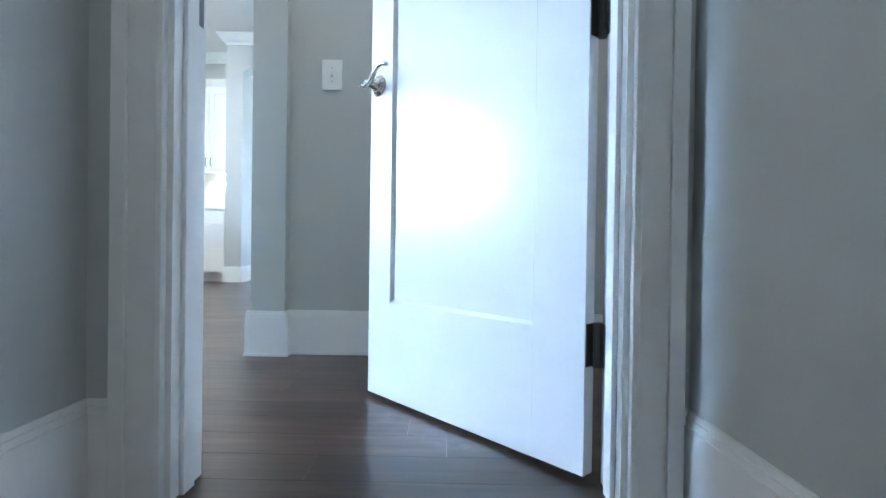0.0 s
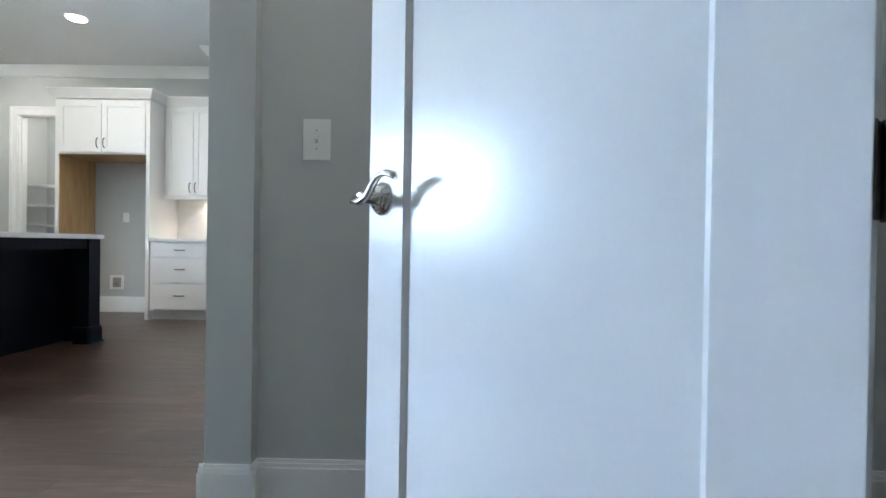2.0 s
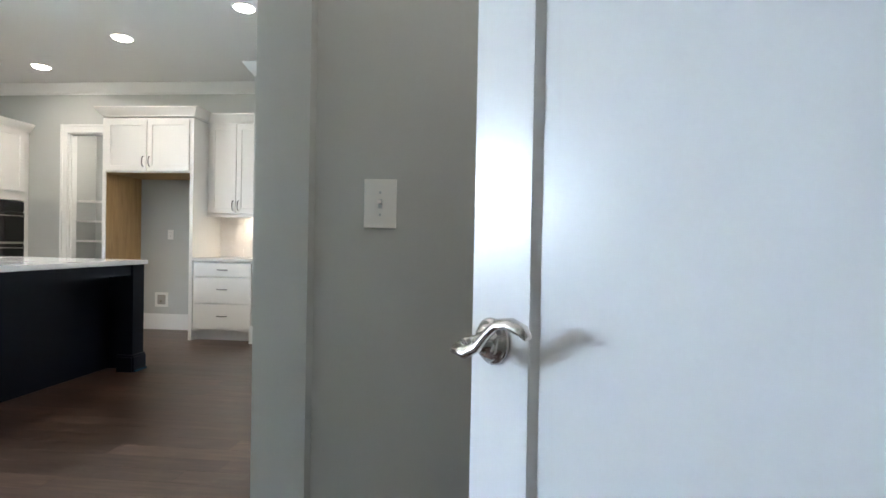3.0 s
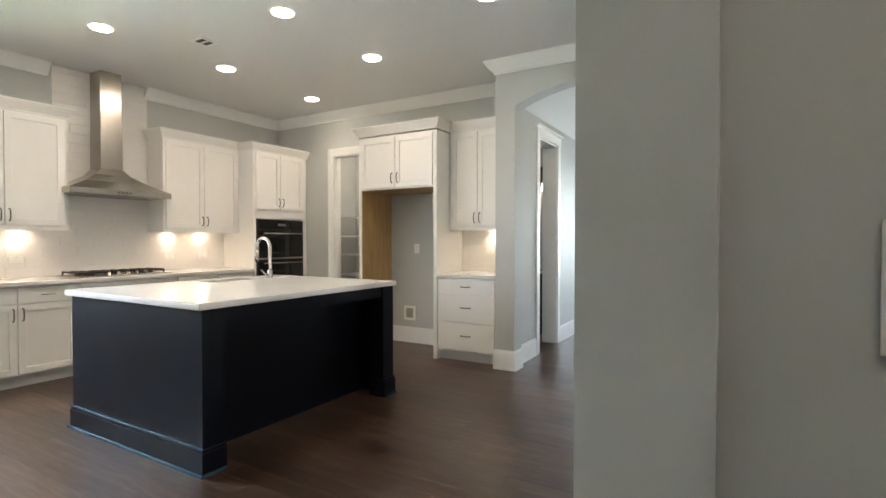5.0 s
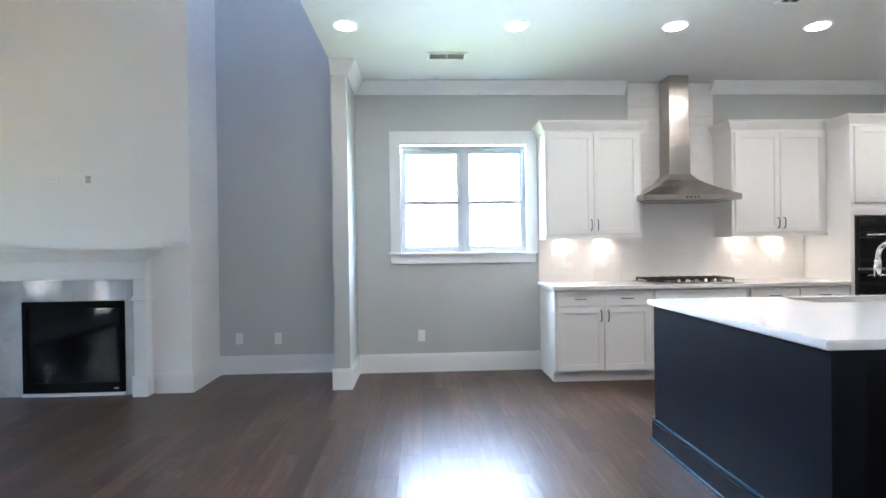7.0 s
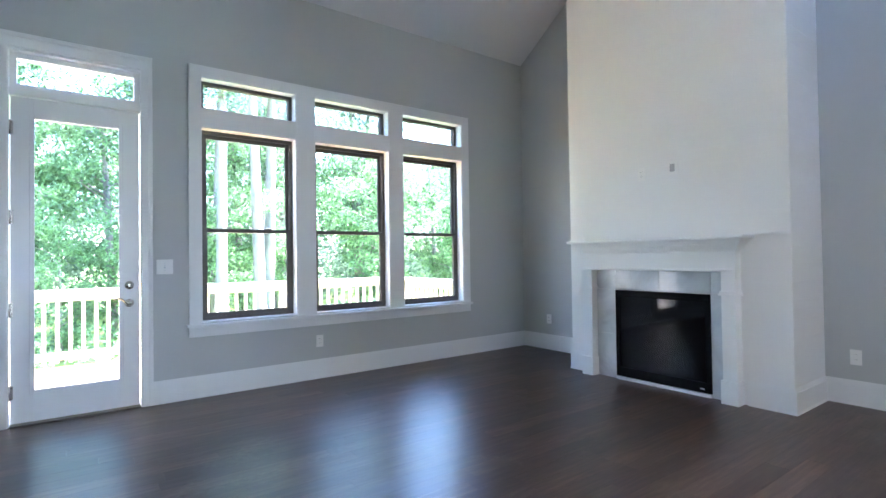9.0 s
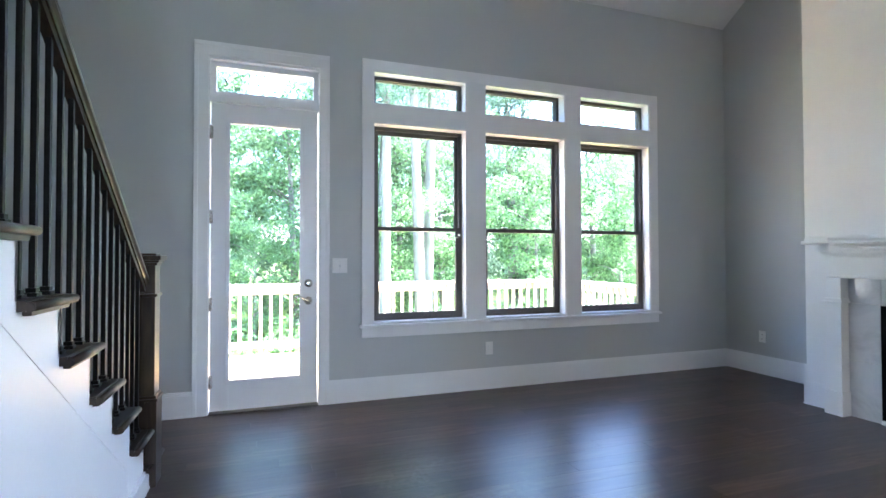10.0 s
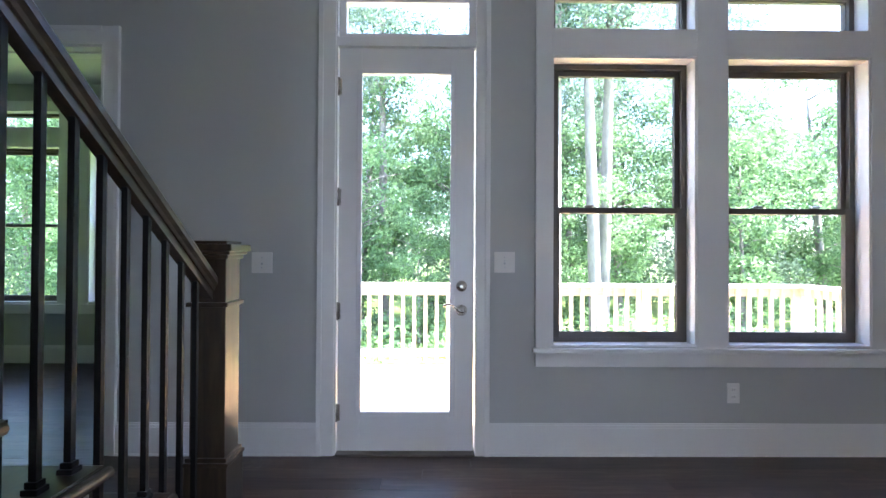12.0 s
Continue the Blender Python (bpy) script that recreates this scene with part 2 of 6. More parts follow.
def bx(bm, x0, x1, y0, y1, z0, z1, bev=0.0):
    r = bmesh.ops.create_cube(bm, size=1.0)
    vs = r["verts"]
    m = Matrix.Translation(((x0 + x1) / 2, (y0 + y1) / 2, (z0 + z1) / 2)) @ Matrix.Diagonal((abs(x1 - x0), abs(y1 - y0), abs(z1 - z0), 1))
    bmesh.ops.transform(bm, matrix=m, verts=vs)
    if bev:
        es = list({e for v in vs for e in v.link_edges})
        bmesh.ops.bevel(bm, geom=es, offset=bev, segments=2, affect="EDGES", profile=0.6)
    return bm


def box(x0, x1, y0, y1, z0, z1, bev=0.0):
    return bx(bmesh.new(), x0, x1, y0, y1, z0, z1, bev)


def tube(bm, pts, radii, n=10, cap=True, flat=1.0):
    pts = [Vector(p) for p in pts]
    if not isinstance(radii, (list, tuple)):
        radii = [radii] * len(pts)
    rings, ref = [], None
    for i, p in enumerate(pts):
        d = (pts[min(i + 1, len(pts) - 1)] - pts[max(i - 1, 0)]).normalized()
        if ref is None:
            ref = d.orthogonal().normalized()
        ref = (ref - d * ref.dot(d)).normalized()
        s = d.cross(ref)
        rings.append([bm.verts.new(p + radii[i] * (math.cos(2 * math.pi * k / n) * ref + flat * math.sin(2 * math.pi * k / n) * s)) for k in range(n)])
    for a, b in zip(rings, rings[1:]):
        for k in range(n):
            f = bm.faces.new((a[k], a[(k + 1) % n], b[(k + 1) % n], b[k]))
            f.smooth = True
    if cap:
        bm.faces.new(rings[0][::-1])
        bm.faces.new(rings[-1])
    return bm


def lathe(bm, centre, axis, profile, n=20):
    """profile: (distance along axis, radius)."""
    a = Vector(axis).normalized()
    u = a.orthogonal().normalized()
    w = a.cross(u)
    c = Vector(centre)
    rings = [[bm.verts.new(c + a * h + max(r, 0.0003) * (math.cos(2 * math.pi * k / n) * u + math.sin(2 * math.pi * k / n) * w)) for k in range(n)] for h, r in profile]
    for p, q in zip(rings, rings[1:]):
        for k in range(n):
            f = bm.faces.new((p[k], p[(k + 1) % n], q[(k + 1) % n], q[k]))
            f.smooth = True
    bm.faces.new(rings[0][::-1])
    bm.faces.new(rings[-1])
    return bm


def prism(bm, outline, axis, a0, a1):
    """An outline of 2D points pushed along an axis: 'x' takes (y, z), 'y' takes (x, z), 'z' takes (x, y)."""
    def at(p, a):
        return {"x": (a, p[0], p[1]), "y": (p[0], a, p[1]), "z": (p[0], p[1], a)}[axis]
    v0 = [bm.verts.new(at(p, a0)) for p in outline]
    v1 = [bm.verts.new(at(p, a1)) for p in outline]
    bm.faces.new(v0[::-1])
    bm.faces.new(v1)
    n = len(outline)
    for k in range(n):
        bm.faces.new((v0[k], v0[(k + 1) % n], v1[(k + 1) % n], v1[k]))
    bmesh.ops.recalc_face_normals(bm, faces=bm.faces[:])
    return bm


def mesh_of(name, bm, material):
    me = bpy.data.meshes.new(name)
    bm.normal_update()
    bm.to_mesh(me)
    bm.free()
    me.materials.append(material)
    return me


def part(name, bm, material, parent, label=""):
    ob = new(name, mesh_of(name, bm, material))
    ob.parent = parent
    if parent.name in BASE:
        ob.matrix_parent_inverse = Matrix.Translation(-BASE[parent.name])
    if label:
        tagged(ob, label)
    return ob


def thing(name, loc, label, category, group="", kind=""):
    ob = new(name)
    ob.location = loc
    BASE[ob.name] = Vector(loc)
    return tagged(ob, label, category, group, kind)


def structure(name, bm, material, label="", category=""):
    ob = new(name, mesh_of(name, bm, material))
    return tagged(ob, label, category or name.split("_")[0], "", "structure")


def wall_cells(bm, run, f0, f1, a0, a1, z0, z1, holes=()):
    """A wall along 'x' or 'y' between the faces f0 and f1, with rectangular holes (a0, a1, z0, z1)."""
    cuts = sorted({a0, a1, *[h[0] for h in holes], *[h[1] for h in holes]})
    for p, q in zip(cuts, cuts[1:]):
        inside = sorted((h[2], h[3]) for h in holes if h[0] <= p + 1e-6 and h[1] >= q - 1e-6)
        z = z0
        spans = []
        for lo, hi in inside:
            if lo > z + 1e-6:
                spans.append((z, lo))
            z = hi
        if z < z1 - 1e-6:
            spans.append((z, z1))
        for lo, hi in spans:
            if run == "x":
                bx(bm, p, q, f0, f1, lo, hi)
            else:
                bx(bm, f0, f1, p, q, lo, hi)
    return bm


def arch_pts(a0, a1, spring, apex, n=18):
    """Points of a segmental arch from a0 to a1."""
    c, h, r = (a0 + a1) / 2, (a1 - a0) / 2, apex - spring
    rad = (h * h + r * r) / (2 * r)
    t = math.asin(min(1, h / rad))
    return [(c + rad * math.sin(-t + 2 * t * k / n), apex - rad + rad * math.cos(-t + 2 * t * k / n)) for k in range(n + 1)]


def baseboard(name, segs):
    """segs: (x0, y0, x1, y1, nx, ny): a run along the wall and the way it faces."""
    for x0, y0, x1, y1, nx, ny in segs:
        bm = bmesh.new()
        for d, za, zb in ((0.015, 0.012, 0.168), (0.021, 0.0, 0.012), (0.011, 0.168, 0.182), (0.006, 0.182, 0.194)):
            if nx:
                bx(bm, x0, x0 + nx * d, y0, y1, za, zb)
            else:
                bx(bm, x0, x1, y0, y0 + ny * d, za, zb)
        structure("baseboard", bm, M_TRIM, "white painted tall stepped baseboard along the wall", "baseboard")


CROWN = [(0.0, 0.0), (0.012, 0.0), (0.018, 0.02), (0.045, 0.045), (0.075, 0.085), (0.088, 0.105), (0.095, 0.115), (0.095, 0.128), (0.0, 0.128)]


def crown(bm, x0, y0, x1, y1, nx, ny, top, m0=0.0, m1=0.0, size=1.0):
    """A crown moulding from (x0, y0) to (x1, y1) that faces (nx, ny). m0, m1: how the ends lengthen with depth (mitres)."""
    d = Vector((x1 - x0, y1 - y0)).normalized()
    r0, r1 = [], []
    for p, z in CROWN:
        p, z = p * size, z * size
        r0.append(bm.verts.new((x0 + nx * p - d.x * m0 * p, y0 + ny * p - d.y * m0 * p, top - 0.128 * size + z)))
        r1.append(bm.verts.new((x1 + nx * p + d.x * m1 * p, y1 + ny * p + d.y * m1 * p, top - 0.128 * size + z)))
    n = len(r0)
    fs = [bm.faces.new(r0[::-1]), bm.faces.new(r1)]
    for k in range(n):
        fs.append(bm.faces.new((r0[k], r0[(k + 1) % n], r1[(k + 1) % n], r1[k])))
    bmesh.ops.recalc_face_normals(bm, faces=fs)
    return bm


# ---- structure: floor, walls, ceilings ----
CEIL = 3.05
KW, LW, S, NK, AR = -5.865, -5.955, -3.34, 7.30, 6.65  # faces: kitchen west, living west, south, kitchen north, arch wall
EK, YH, YC, YL = -0.094, 2.73, 1.56, 1.375  # kitchen east, hall wall, stairwell front, living/kitchen line
RIDGE_Y, RIDGE_Z, EAVE_Z = -0.4, 5.80, 3.83

HX0, HX1, HY0_, HY1_ = 0.09, 1.215, -0.108, 1.035  # stairwell down to the basement
floor_bm = box(-6.1, HX0, -5.95, 12.1, -0.2, -0.018)
bx(floor_bm, HX1, 3.4, -5.95, 12.1, -0.2, -0.018)
bx(floor_bm, HX0, HX1, -5.95, HY0_, -0.2, -0.018)
bx(floor_bm, HX0, HX1, HY1_, 12.1, -0.2, -0.018)
floor = structure("floor", floor_bm, M_PLY, "dark walnut-stained hardwood plank floor", "floor")

bm = wall_cells(bmesh.new(), "y", KW - 0.2, KW, YL + 0.145, NK + 0.15, 0, CEIL + 0.15, [(1.975, 3.335, 1.26, 2.40)])
structure("wall_west_kitchen", bm, M_WALL, "pale grey painted kitchen wall with a wide window")
bm = bmesh.new()
prism(bm, [(S - 0.18, 0), (YL, 0), (YL, RIDGE_Z - 0.68 * (YL - RIDGE_Y)), (RIDGE_Y, RIDGE_Z), (S - 0.18, EAVE_Z - 0.12)], "x", LW - 0.2, LW)
structure("wall_west_living", bm, M_WALL, "pale grey painted tall living room gable wall")
WINX = [(-2.785, -1.905), (-3.845, -2.965), (-4.885, -4.015)]
DX0, DX1 = -1.445, -0.615
holes = [(DX0 - 0.03, DX1 + 0.03, 0, 2.83)]
for a, b in WINX:
    holes += [(a, b, 0.655, 2.41), (a, b, 2.565, 2.86)]
holes.append((0.80, 1.62, 0, 2.46))
bm = wall_cells(bmesh.new(), "x", S - 0.18, S, LW, 4.2, 0, EAVE_Z, holes)
structure("wall_south", bm, M_WALL, "grey painted living room wall with patio door and windows")
bm = wall_cells(bmesh.new(), "x", YL, YL + 0.145, LW - 0.2, -5.275, 0, CEIL)
structure("wall_wing", bm, M_WALL, "short grey wing wall dividing kitchen and living room")
bm = wall_cells(bmesh.new(), "x", YL, YL + 0.145, LW, 3.4, CEIL + 0.15, 5.6)
structure("wall_header", bm, M_WALL, "grey upper wall over the kitchen opening")
bm = wall_cells(bmesh.new(), "x", NK, NK + 0.12, KW, -2.005, 0, CEIL, [(-4.74, -3.98, 0, 2.45)])
structure("wall_north_kitchen", bm, M_WALL, "grey kitchen wall with a cased pantry opening")


def arch_wall(name, y0, y1, x0, x1, a0, a1, spring, apex, top, label):
    b = bmesh.new()
    bx(b, x0, a0, y0, y1, 0, top)
    bx(b, a1, x1, y0, y1, 0, top)
    pts = arch_pts(a0, a1, spring, apex)
    prism(b, [(a0, top), *pts, (a1, top)], "y", y0, y1)
    return structure(name, b, M_WALL, label)


arch_wall("wall_arch_kitchen", AR, AR + 0.19, -2.005, EK, -1.80, -0.315, 2.595, 2.76, CEIL, "grey wall with a segmental arched opening to the hall")
arch_wall("wall_arch_foyer", 9.28, 9.42, -2.1, 1.2, -1.81, -0.30, 2.60, 2.79, CEIL, "grey wall with a second arched opening to the foyer")
bm = wall_cells(bmesh.new(), "y", -2.04, -1.86, AR + 0.19, 9.28, 0, CEIL, [(7.50, 8.17, 0, 2.45)])
structure("wall_vestibule_west", bm, M_WALL, "grey hall wall with a cased powder room doorway")
structure("wall_vestibule_east", wall_cells(bmesh.new(), "y", -0.25, -0.1, AR + 0.19, 9.28, 0, CEIL), M_WALL, "grey hall wall")
structure("wall_east_kitchen", wall_cells(bmesh.new(), "y", EK, 0.055, 2.68, AR, 0, CEIL), M_WALL, "grey kitchen end wall")
structure("wall_hall", wall_cells(bmesh.new(), "x", YH, YH + 0.12, 0.055, 3.4, 0, CEIL), M_WALL, "grey hall wall with a light switch")
# stairwell to the basement, below the main stairs
CX0, CX1, CY0 = 0.09, 1.215, -0.1
bm = wall_cells(bmesh.new(), "x", 1.445, YC, -0.44, 3.4, 0, CEIL, [(0.25, 1.09, 0, 2.06)])
structure("wall_stairwell_front", bm, M_WALL, "grey wall with the basement stair doorway")
structure("wall_stairwell_west", prism(bmesh.new(), [(CY0, -1.15), (HY1_, -1.15), (HY1_, 0), (1.445, 0), (1.445, 2.4), (CY0, 1.33)], "x", CX0 - 0.1, CX0), M_WALL, "grey basement stair side wall")
structure("wall_stairwell_east", prism(bmesh.new(), [(CY0, -1.15), (HY1_, -1.15), (HY1_, 0), (1.445, 0), (1.445, CEIL), (CY0, CEIL)], "x", CX1, CX1 + 0.1), M_WALL, "grey basement stair side wall")
structure("wall_stairwell_back", wall_cells(bmesh.new(), "x", CY0 - 0.1, CY0, -0.32, 3.4, -1.15, 1.3), M_WALL, "grey basement stair end wall")
bm = prism(bmesh.new(), [(CY0, 1.25), (1.445, 2.32), (1.445, 2.42), (CY0, 1.35)], "x", CX0, CX1)
structure("ceiling_stairwell", bm, M_CEIL, "sloping stairwell ceiling below the stairs", "ceiling")
# Unseen fixture and lamp, added to brighten the stairwell walls and door casing.
sl = thing("stair_wall_light", (CX1, -0.02, 0.95), "added round fill light on the basement stair wall, out of view", "wall light")
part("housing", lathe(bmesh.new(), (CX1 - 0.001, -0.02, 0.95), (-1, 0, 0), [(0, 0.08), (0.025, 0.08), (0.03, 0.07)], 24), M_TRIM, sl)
part("lens", lathe(bmesh.new(), (CX1 - 0.031, -0.02, 0.95), (-1, 0, 0), [(0, 0.068), (0.012, 0.055), (0.018, 0.02)], 24), glow("stair_fill_lens", (1.0, 0.88, 0.72), 2.6), sl)
stair_lamp = spot_lamp("stair_lamp", (CX1 - 0.06, -0.02, 0.95), W_STAIR_FILL, 170, 0.3, 0.05, WARM)
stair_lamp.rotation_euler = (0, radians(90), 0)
structure("wall_stair_east", wall_cells(bmesh.new(), "y", 0.60, 0.72, -2.25, CY0 - 0.1, 0, 4.9), M_WALL, "grey wall along the stairs")
structure("wall_east", wall_cells(bmesh.new(), "y", 3.4, 3.55, S, YH + 0.12, 0, 5.8), M_WALL, "grey end wall")
bm = prism(bmesh.new(), [(S - 0.18, EAVE_Z - 0.12), (RIDGE_Y, RIDGE_Z), (YL + 0.145, RIDGE_Z - 0.68 * (YL + 0.145 - RIDGE_Y)), (YL + 0.145, RIDGE_Z + 0.2 - 0.68 * (YL + 0.145 - RIDGE_Y)), (RIDGE_Y, RIDGE_Z + 0.2), (S - 0.18, EAVE_Z + 0.08)], "x", -4.1, 3.55)
slope = lambda y: RIDGE_Z - 0.68 * (y - RIDGE_Y)
RY0, RY1 = 0.72, 1.34  # unseen opening, added to let a sun patch onto the floor
prism(bm, [(S - 0.18, EAVE_Z - 0.12), (RIDGE_Y, RIDGE_Z), (RY0, slope(RY0)), (RY0, slope(RY0) + 0.2), (RIDGE_Y, RIDGE_Z + 0.2), (S - 0.18, EAVE_Z + 0.08)], "x", LW - 0.2, -4.1)
prism(bm, [(RY0, slope(RY0)), (RY1, slope(RY1)), (RY1, slope(RY1) + 0.2), (RY0, slope(RY0) + 0.2)], "x", LW - 0.2, -5.6)
prism(bm, [(RY1, slope(RY1)), (YL + 0.145, slope(YL + 0.145)), (YL + 0.145, slope(YL + 0.145) + 0.2), (RY1, slope(RY1) + 0.2)], "x", LW - 0.2, -4.1)
structure("ceiling_living", bm, M_CEIL, "white vaulted living room ceiling with an added unseen opening for sun", "ceiling")
structure("ceiling_kitchen", box(KW - 0.2, 3.4, YL, NK + 0.12, CEIL, CEIL + 0.15), M_CEIL, "white flat kitchen ceiling", "ceiling")
pts = arch_pts(-1.87, -0.24, 2.66, 2.85)
bm = prism(bmesh.new(), [*pts, (-0.24, 2.98), (-1.87, 2.98)], "y", AR + 0.19, 9.28)
structure("ceiling_vestibule", bm, M_CEIL, "white barrel vaulted hall ceiling", "ceiling")
# foyer and dining room
FD0, FD1, FSP = -1.66, -0.75, 2.0
bm = bmesh.new()
bx(bm, -5.6, FD0, 11.87, 12.05, 0, CEIL + 0.1)
bx(bm, FD1, 1.35, 11.87, 12.05, 0, CEIL + 0.1)
prism(bm, [(FD0, CEIL + 0.1), *arch_pts(FD0, FD1, FSP, FSP + 0.4549, 24), (FD1, CEIL + 0.1)], "y", 11.87, 12.05)
structure("wall_north_foyer", bm, M_WALL, "pale grey foyer wall round the arched front door")
bm = bmesh.new()
bx(bm, -2.22, -2.1, 9.28, 9.75, 0, CEIL)
bx(bm, -2.22, -2.1, 11.0, 11.87, 0, CEIL)
prism(bm, [(9.75, CEIL), *arch_pts(9.75, 11.0, 2.15, 2.42), (11.0, CEIL)], "x", -2.22, -2.1)
structure("wall_foyer_west", bm, M_WALL, "grey foyer wall with an arched dining room opening")
structure("wall_foyer_east", wall_cells(bmesh.new(), "y", 1.2, 1.35, 9.28, 11.87, 0, CEIL), M_WALL, "grey foyer side wall")
structure("wall_dining_west", wall_cells(bmesh.new(), "y", -5.6, -5.45, 8.9, 11.87, 0, CEIL, [(9.6, 11.2, 0.7, 2.5)]), M_WALL, "grey dining room wall")
structure("wall_dining_south", wall_cells(bmesh.new(), "x", 9.28, 9.42, -5.45, -2.22, 0, CEIL), M_WALL, "grey dining room wall")
structure("ceiling_foyer", box(-5.6, 1.35, 9.42, 12.05, CEIL, CEIL + 0.1), M_CEIL, "white foyer ceiling", "ceiling")
# powder room and pantry
structure("wall_powder_north", wall_cells(bmesh.new(), "x", 9.1, 9.2, -3.6, -2.04, 0, CEIL), M_WALL, "grey powder room wall")
structure("wall_powder_west", wall_cells(bmesh.new(), "y", -3.7, -3.6, NK + 0.12, 9.2, 0, CEIL), M_WALL, "grey powder room wall")
structure("ceiling_powder", box(-5.9, -2.04, NK + 0.12, 9.2, 2.75, 2.85), M_CEIL, "white powder room and pantry ceiling", "ceiling")
structure("wall_pantry_north", wall_cells(bmesh.new(), "x", 8.06, 8.16, -5.0, -3.7, 0, 2.75), M_WALL, "grey pantry back wall")
structure("wall_pantry_west", wall_cells(bmesh.new(), "y", -5.1, -5.0, NK + 0.12, 8.16, 0, 2.75), M_WALL, "grey pantry side wall")
# study beyond the doorway in the south wall
SY = -5.83
bm = wall_cells(bmesh.new(), "x", SY - 0.18, SY, 0.1, 4.2, 0, 3.05, [(p, p + 0.88, za, zb) for p in (1.72, 2.92) for za, zb in ((0.655, 2.37), (2.56, 2.76))])
structure("wall_study_south", bm, M_WALL, "grey study wall with two tall windows")
structure("wall_study_west", wall_cells(bmesh.new(), "y", 0.0, 0.12, SY - 0.18, S - 0.18, 0, 3.05), M_WALL, "grey study side wall")
structure("wall_study_east", wall_cells(bmesh.new(), "y", 4.2, 4.35, SY - 0.18, S, 0, 3.05), M_WALL, "grey study side wall")
structure("ceiling_study", box(0.0, 4.35, SY - 0.18, S - 0.18, 3.05, 3.15), M_CEIL, "white study ceiling", "ceiling")
# Sun blocker out of view, added above the kitchen window.
structure("roof", box(-7.0, KW - 0.2, YL, 12.2, 3.22, 3.34), M_TRIM, "unseen white overhang added to keep sun off the kitchen window", "roof")

# baseboards
baseboard("baseboard_living", [
    (LW, S, LW, -2.0, 1, 0), (LW, 0.057, LW, YL, 1, 0), (LW, S, -1.53, S, 0, 1), (-0.505, S, 0.69, S, 0, 1), (1.73, S, 3.4, S, 0, 1)])
baseboard("baseboard_wing", [(LW, YL, -5.275, YL, 0, -1), (-5.275, YL - 0.02, -5.275, YL + 0.165, 1, 0), (KW, YL + 0.145, -5.275, YL + 0.145, 0, 1), (KW, YL + 0.145, KW, 3.455, 1, 0)])
baseboard("baseboard_kitchen", [(KW, NK, -4.85, NK, 0, -1), (-3.78, NK, -2.74, NK, 0, -1), (-2.022, AR, -1.80, AR, 0, -1), (-0.315, AR, EK, AR, 0, -1), (-1.80, AR - 0.02, -1.80, AR + 0.19, 1, 0), (-0.315, AR - 0.02, -0.315, AR + 0.19, -1, 0), (EK, 2.66, EK, AR, -1, 0)])
baseboard("baseboard_hall", [(-0.109, 2.68, 0.076, 2.68, 0, -1), (0.055, 2.66, 0.055, YH, 1, 0), (0.055, YH, 3.4, YH, 0, -1), (1.2, YC, 3.4, YC, 0, 1), (-0.44, YC, 0.145, YC, 0, 1)])
baseboard("baseboard_vestibule", [(-1.86, AR + 0.19, -1.86, 7.41, 1, 0), (-1.86, 8.26, -1.86, 9.28, 1, 0), (-1.86, 9.28, -1.81, 9.28, 0, -1), (-1.81, 9.26, -1.81, 9.44, 1, 0), (-0.25, AR + 0.19, -0.25, 9.28, -1, 0), (-0.30, 9.26, -0.30, 9.44, -1, 0)])
baseboard("baseboard_foyer", [(-2.1, 11.0, -2.1, 11.87, 1, 0), (-2.1, 11.87, -1.76, 11.87, 0, -1), (-0.65, 11.87, 1.2, 11.87, 0, -1), (-2.1, 9.42, -1.81, 9.42, 0, 1), (-0.3, 9.42, 1.2, 9.42, 0, 1), (-5.45, 11.87, -2.22, 11.87, 0, -1)])
baseboard("baseboard_stairwell", [(CX0, HY1_, CX0, 1.445, 1, 0), (CX1, HY1_, CX1, 1.445, -1, 0), (CX0, 1.445, 0.145, 1.445, 0, -1), (1.19, 1.445, CX1, 1.445, 0, -1)])
baseboard("baseboard_study", [(0.12, SY, 4.2, SY, 0, 1)])

# crown mouldings
bm = bmesh.new()
crown(bm, KW, YL + 0.145, KW, 4.40, 1, 0, CEIL, -1, 0)
crown(bm, KW, 5.335, KW, NK, 1, 0, CEIL, 0, -1)
crown(bm, KW, NK, -2.005, NK, 0, -1, CEIL, -1, -1)
crown(bm, -2.005, NK, -2.005, AR, -1, 0, CEIL, -1, 1)
crown(bm, -2.005, AR, EK, AR, 0, -1, CEIL, 1, -1)
crown(bm, EK, AR, EK, 2.68, -1, 0, CEIL, -1, 1)
crown(bm, KW, YL + 0.145, -5.275, YL + 0.145, 0, 1, CEIL, -1, 1)
crown(bm, -5.275, YL, -5.275, YL + 0.145, 1, 0, CEIL, 0, 1)
crown(bm, EK, 2.68, 0.055, 2.68, 0, -1, CEIL, 1, 1)
crown(bm, 0.055, 2.68, 0.055, YH, 1, 0, CEIL, 1, -1)
structure("trim_crown_kitchen", bm, M_TRIM, "white painted crown moulding round the kitchen ceiling", "crown moulding")
bm = bmesh.new()
crown(bm, -2.1, 11.87, 1.2, 11.87, 0, -1, CEIL, -1, -1)
crown(bm, -2.1, 9.42, -2.1, 11.87, 1, 0, CEIL, -1, -1)
structure("trim_crown_foyer", bm, M_TRIM, "white painted crown moulding in the foyer", "crown moulding")

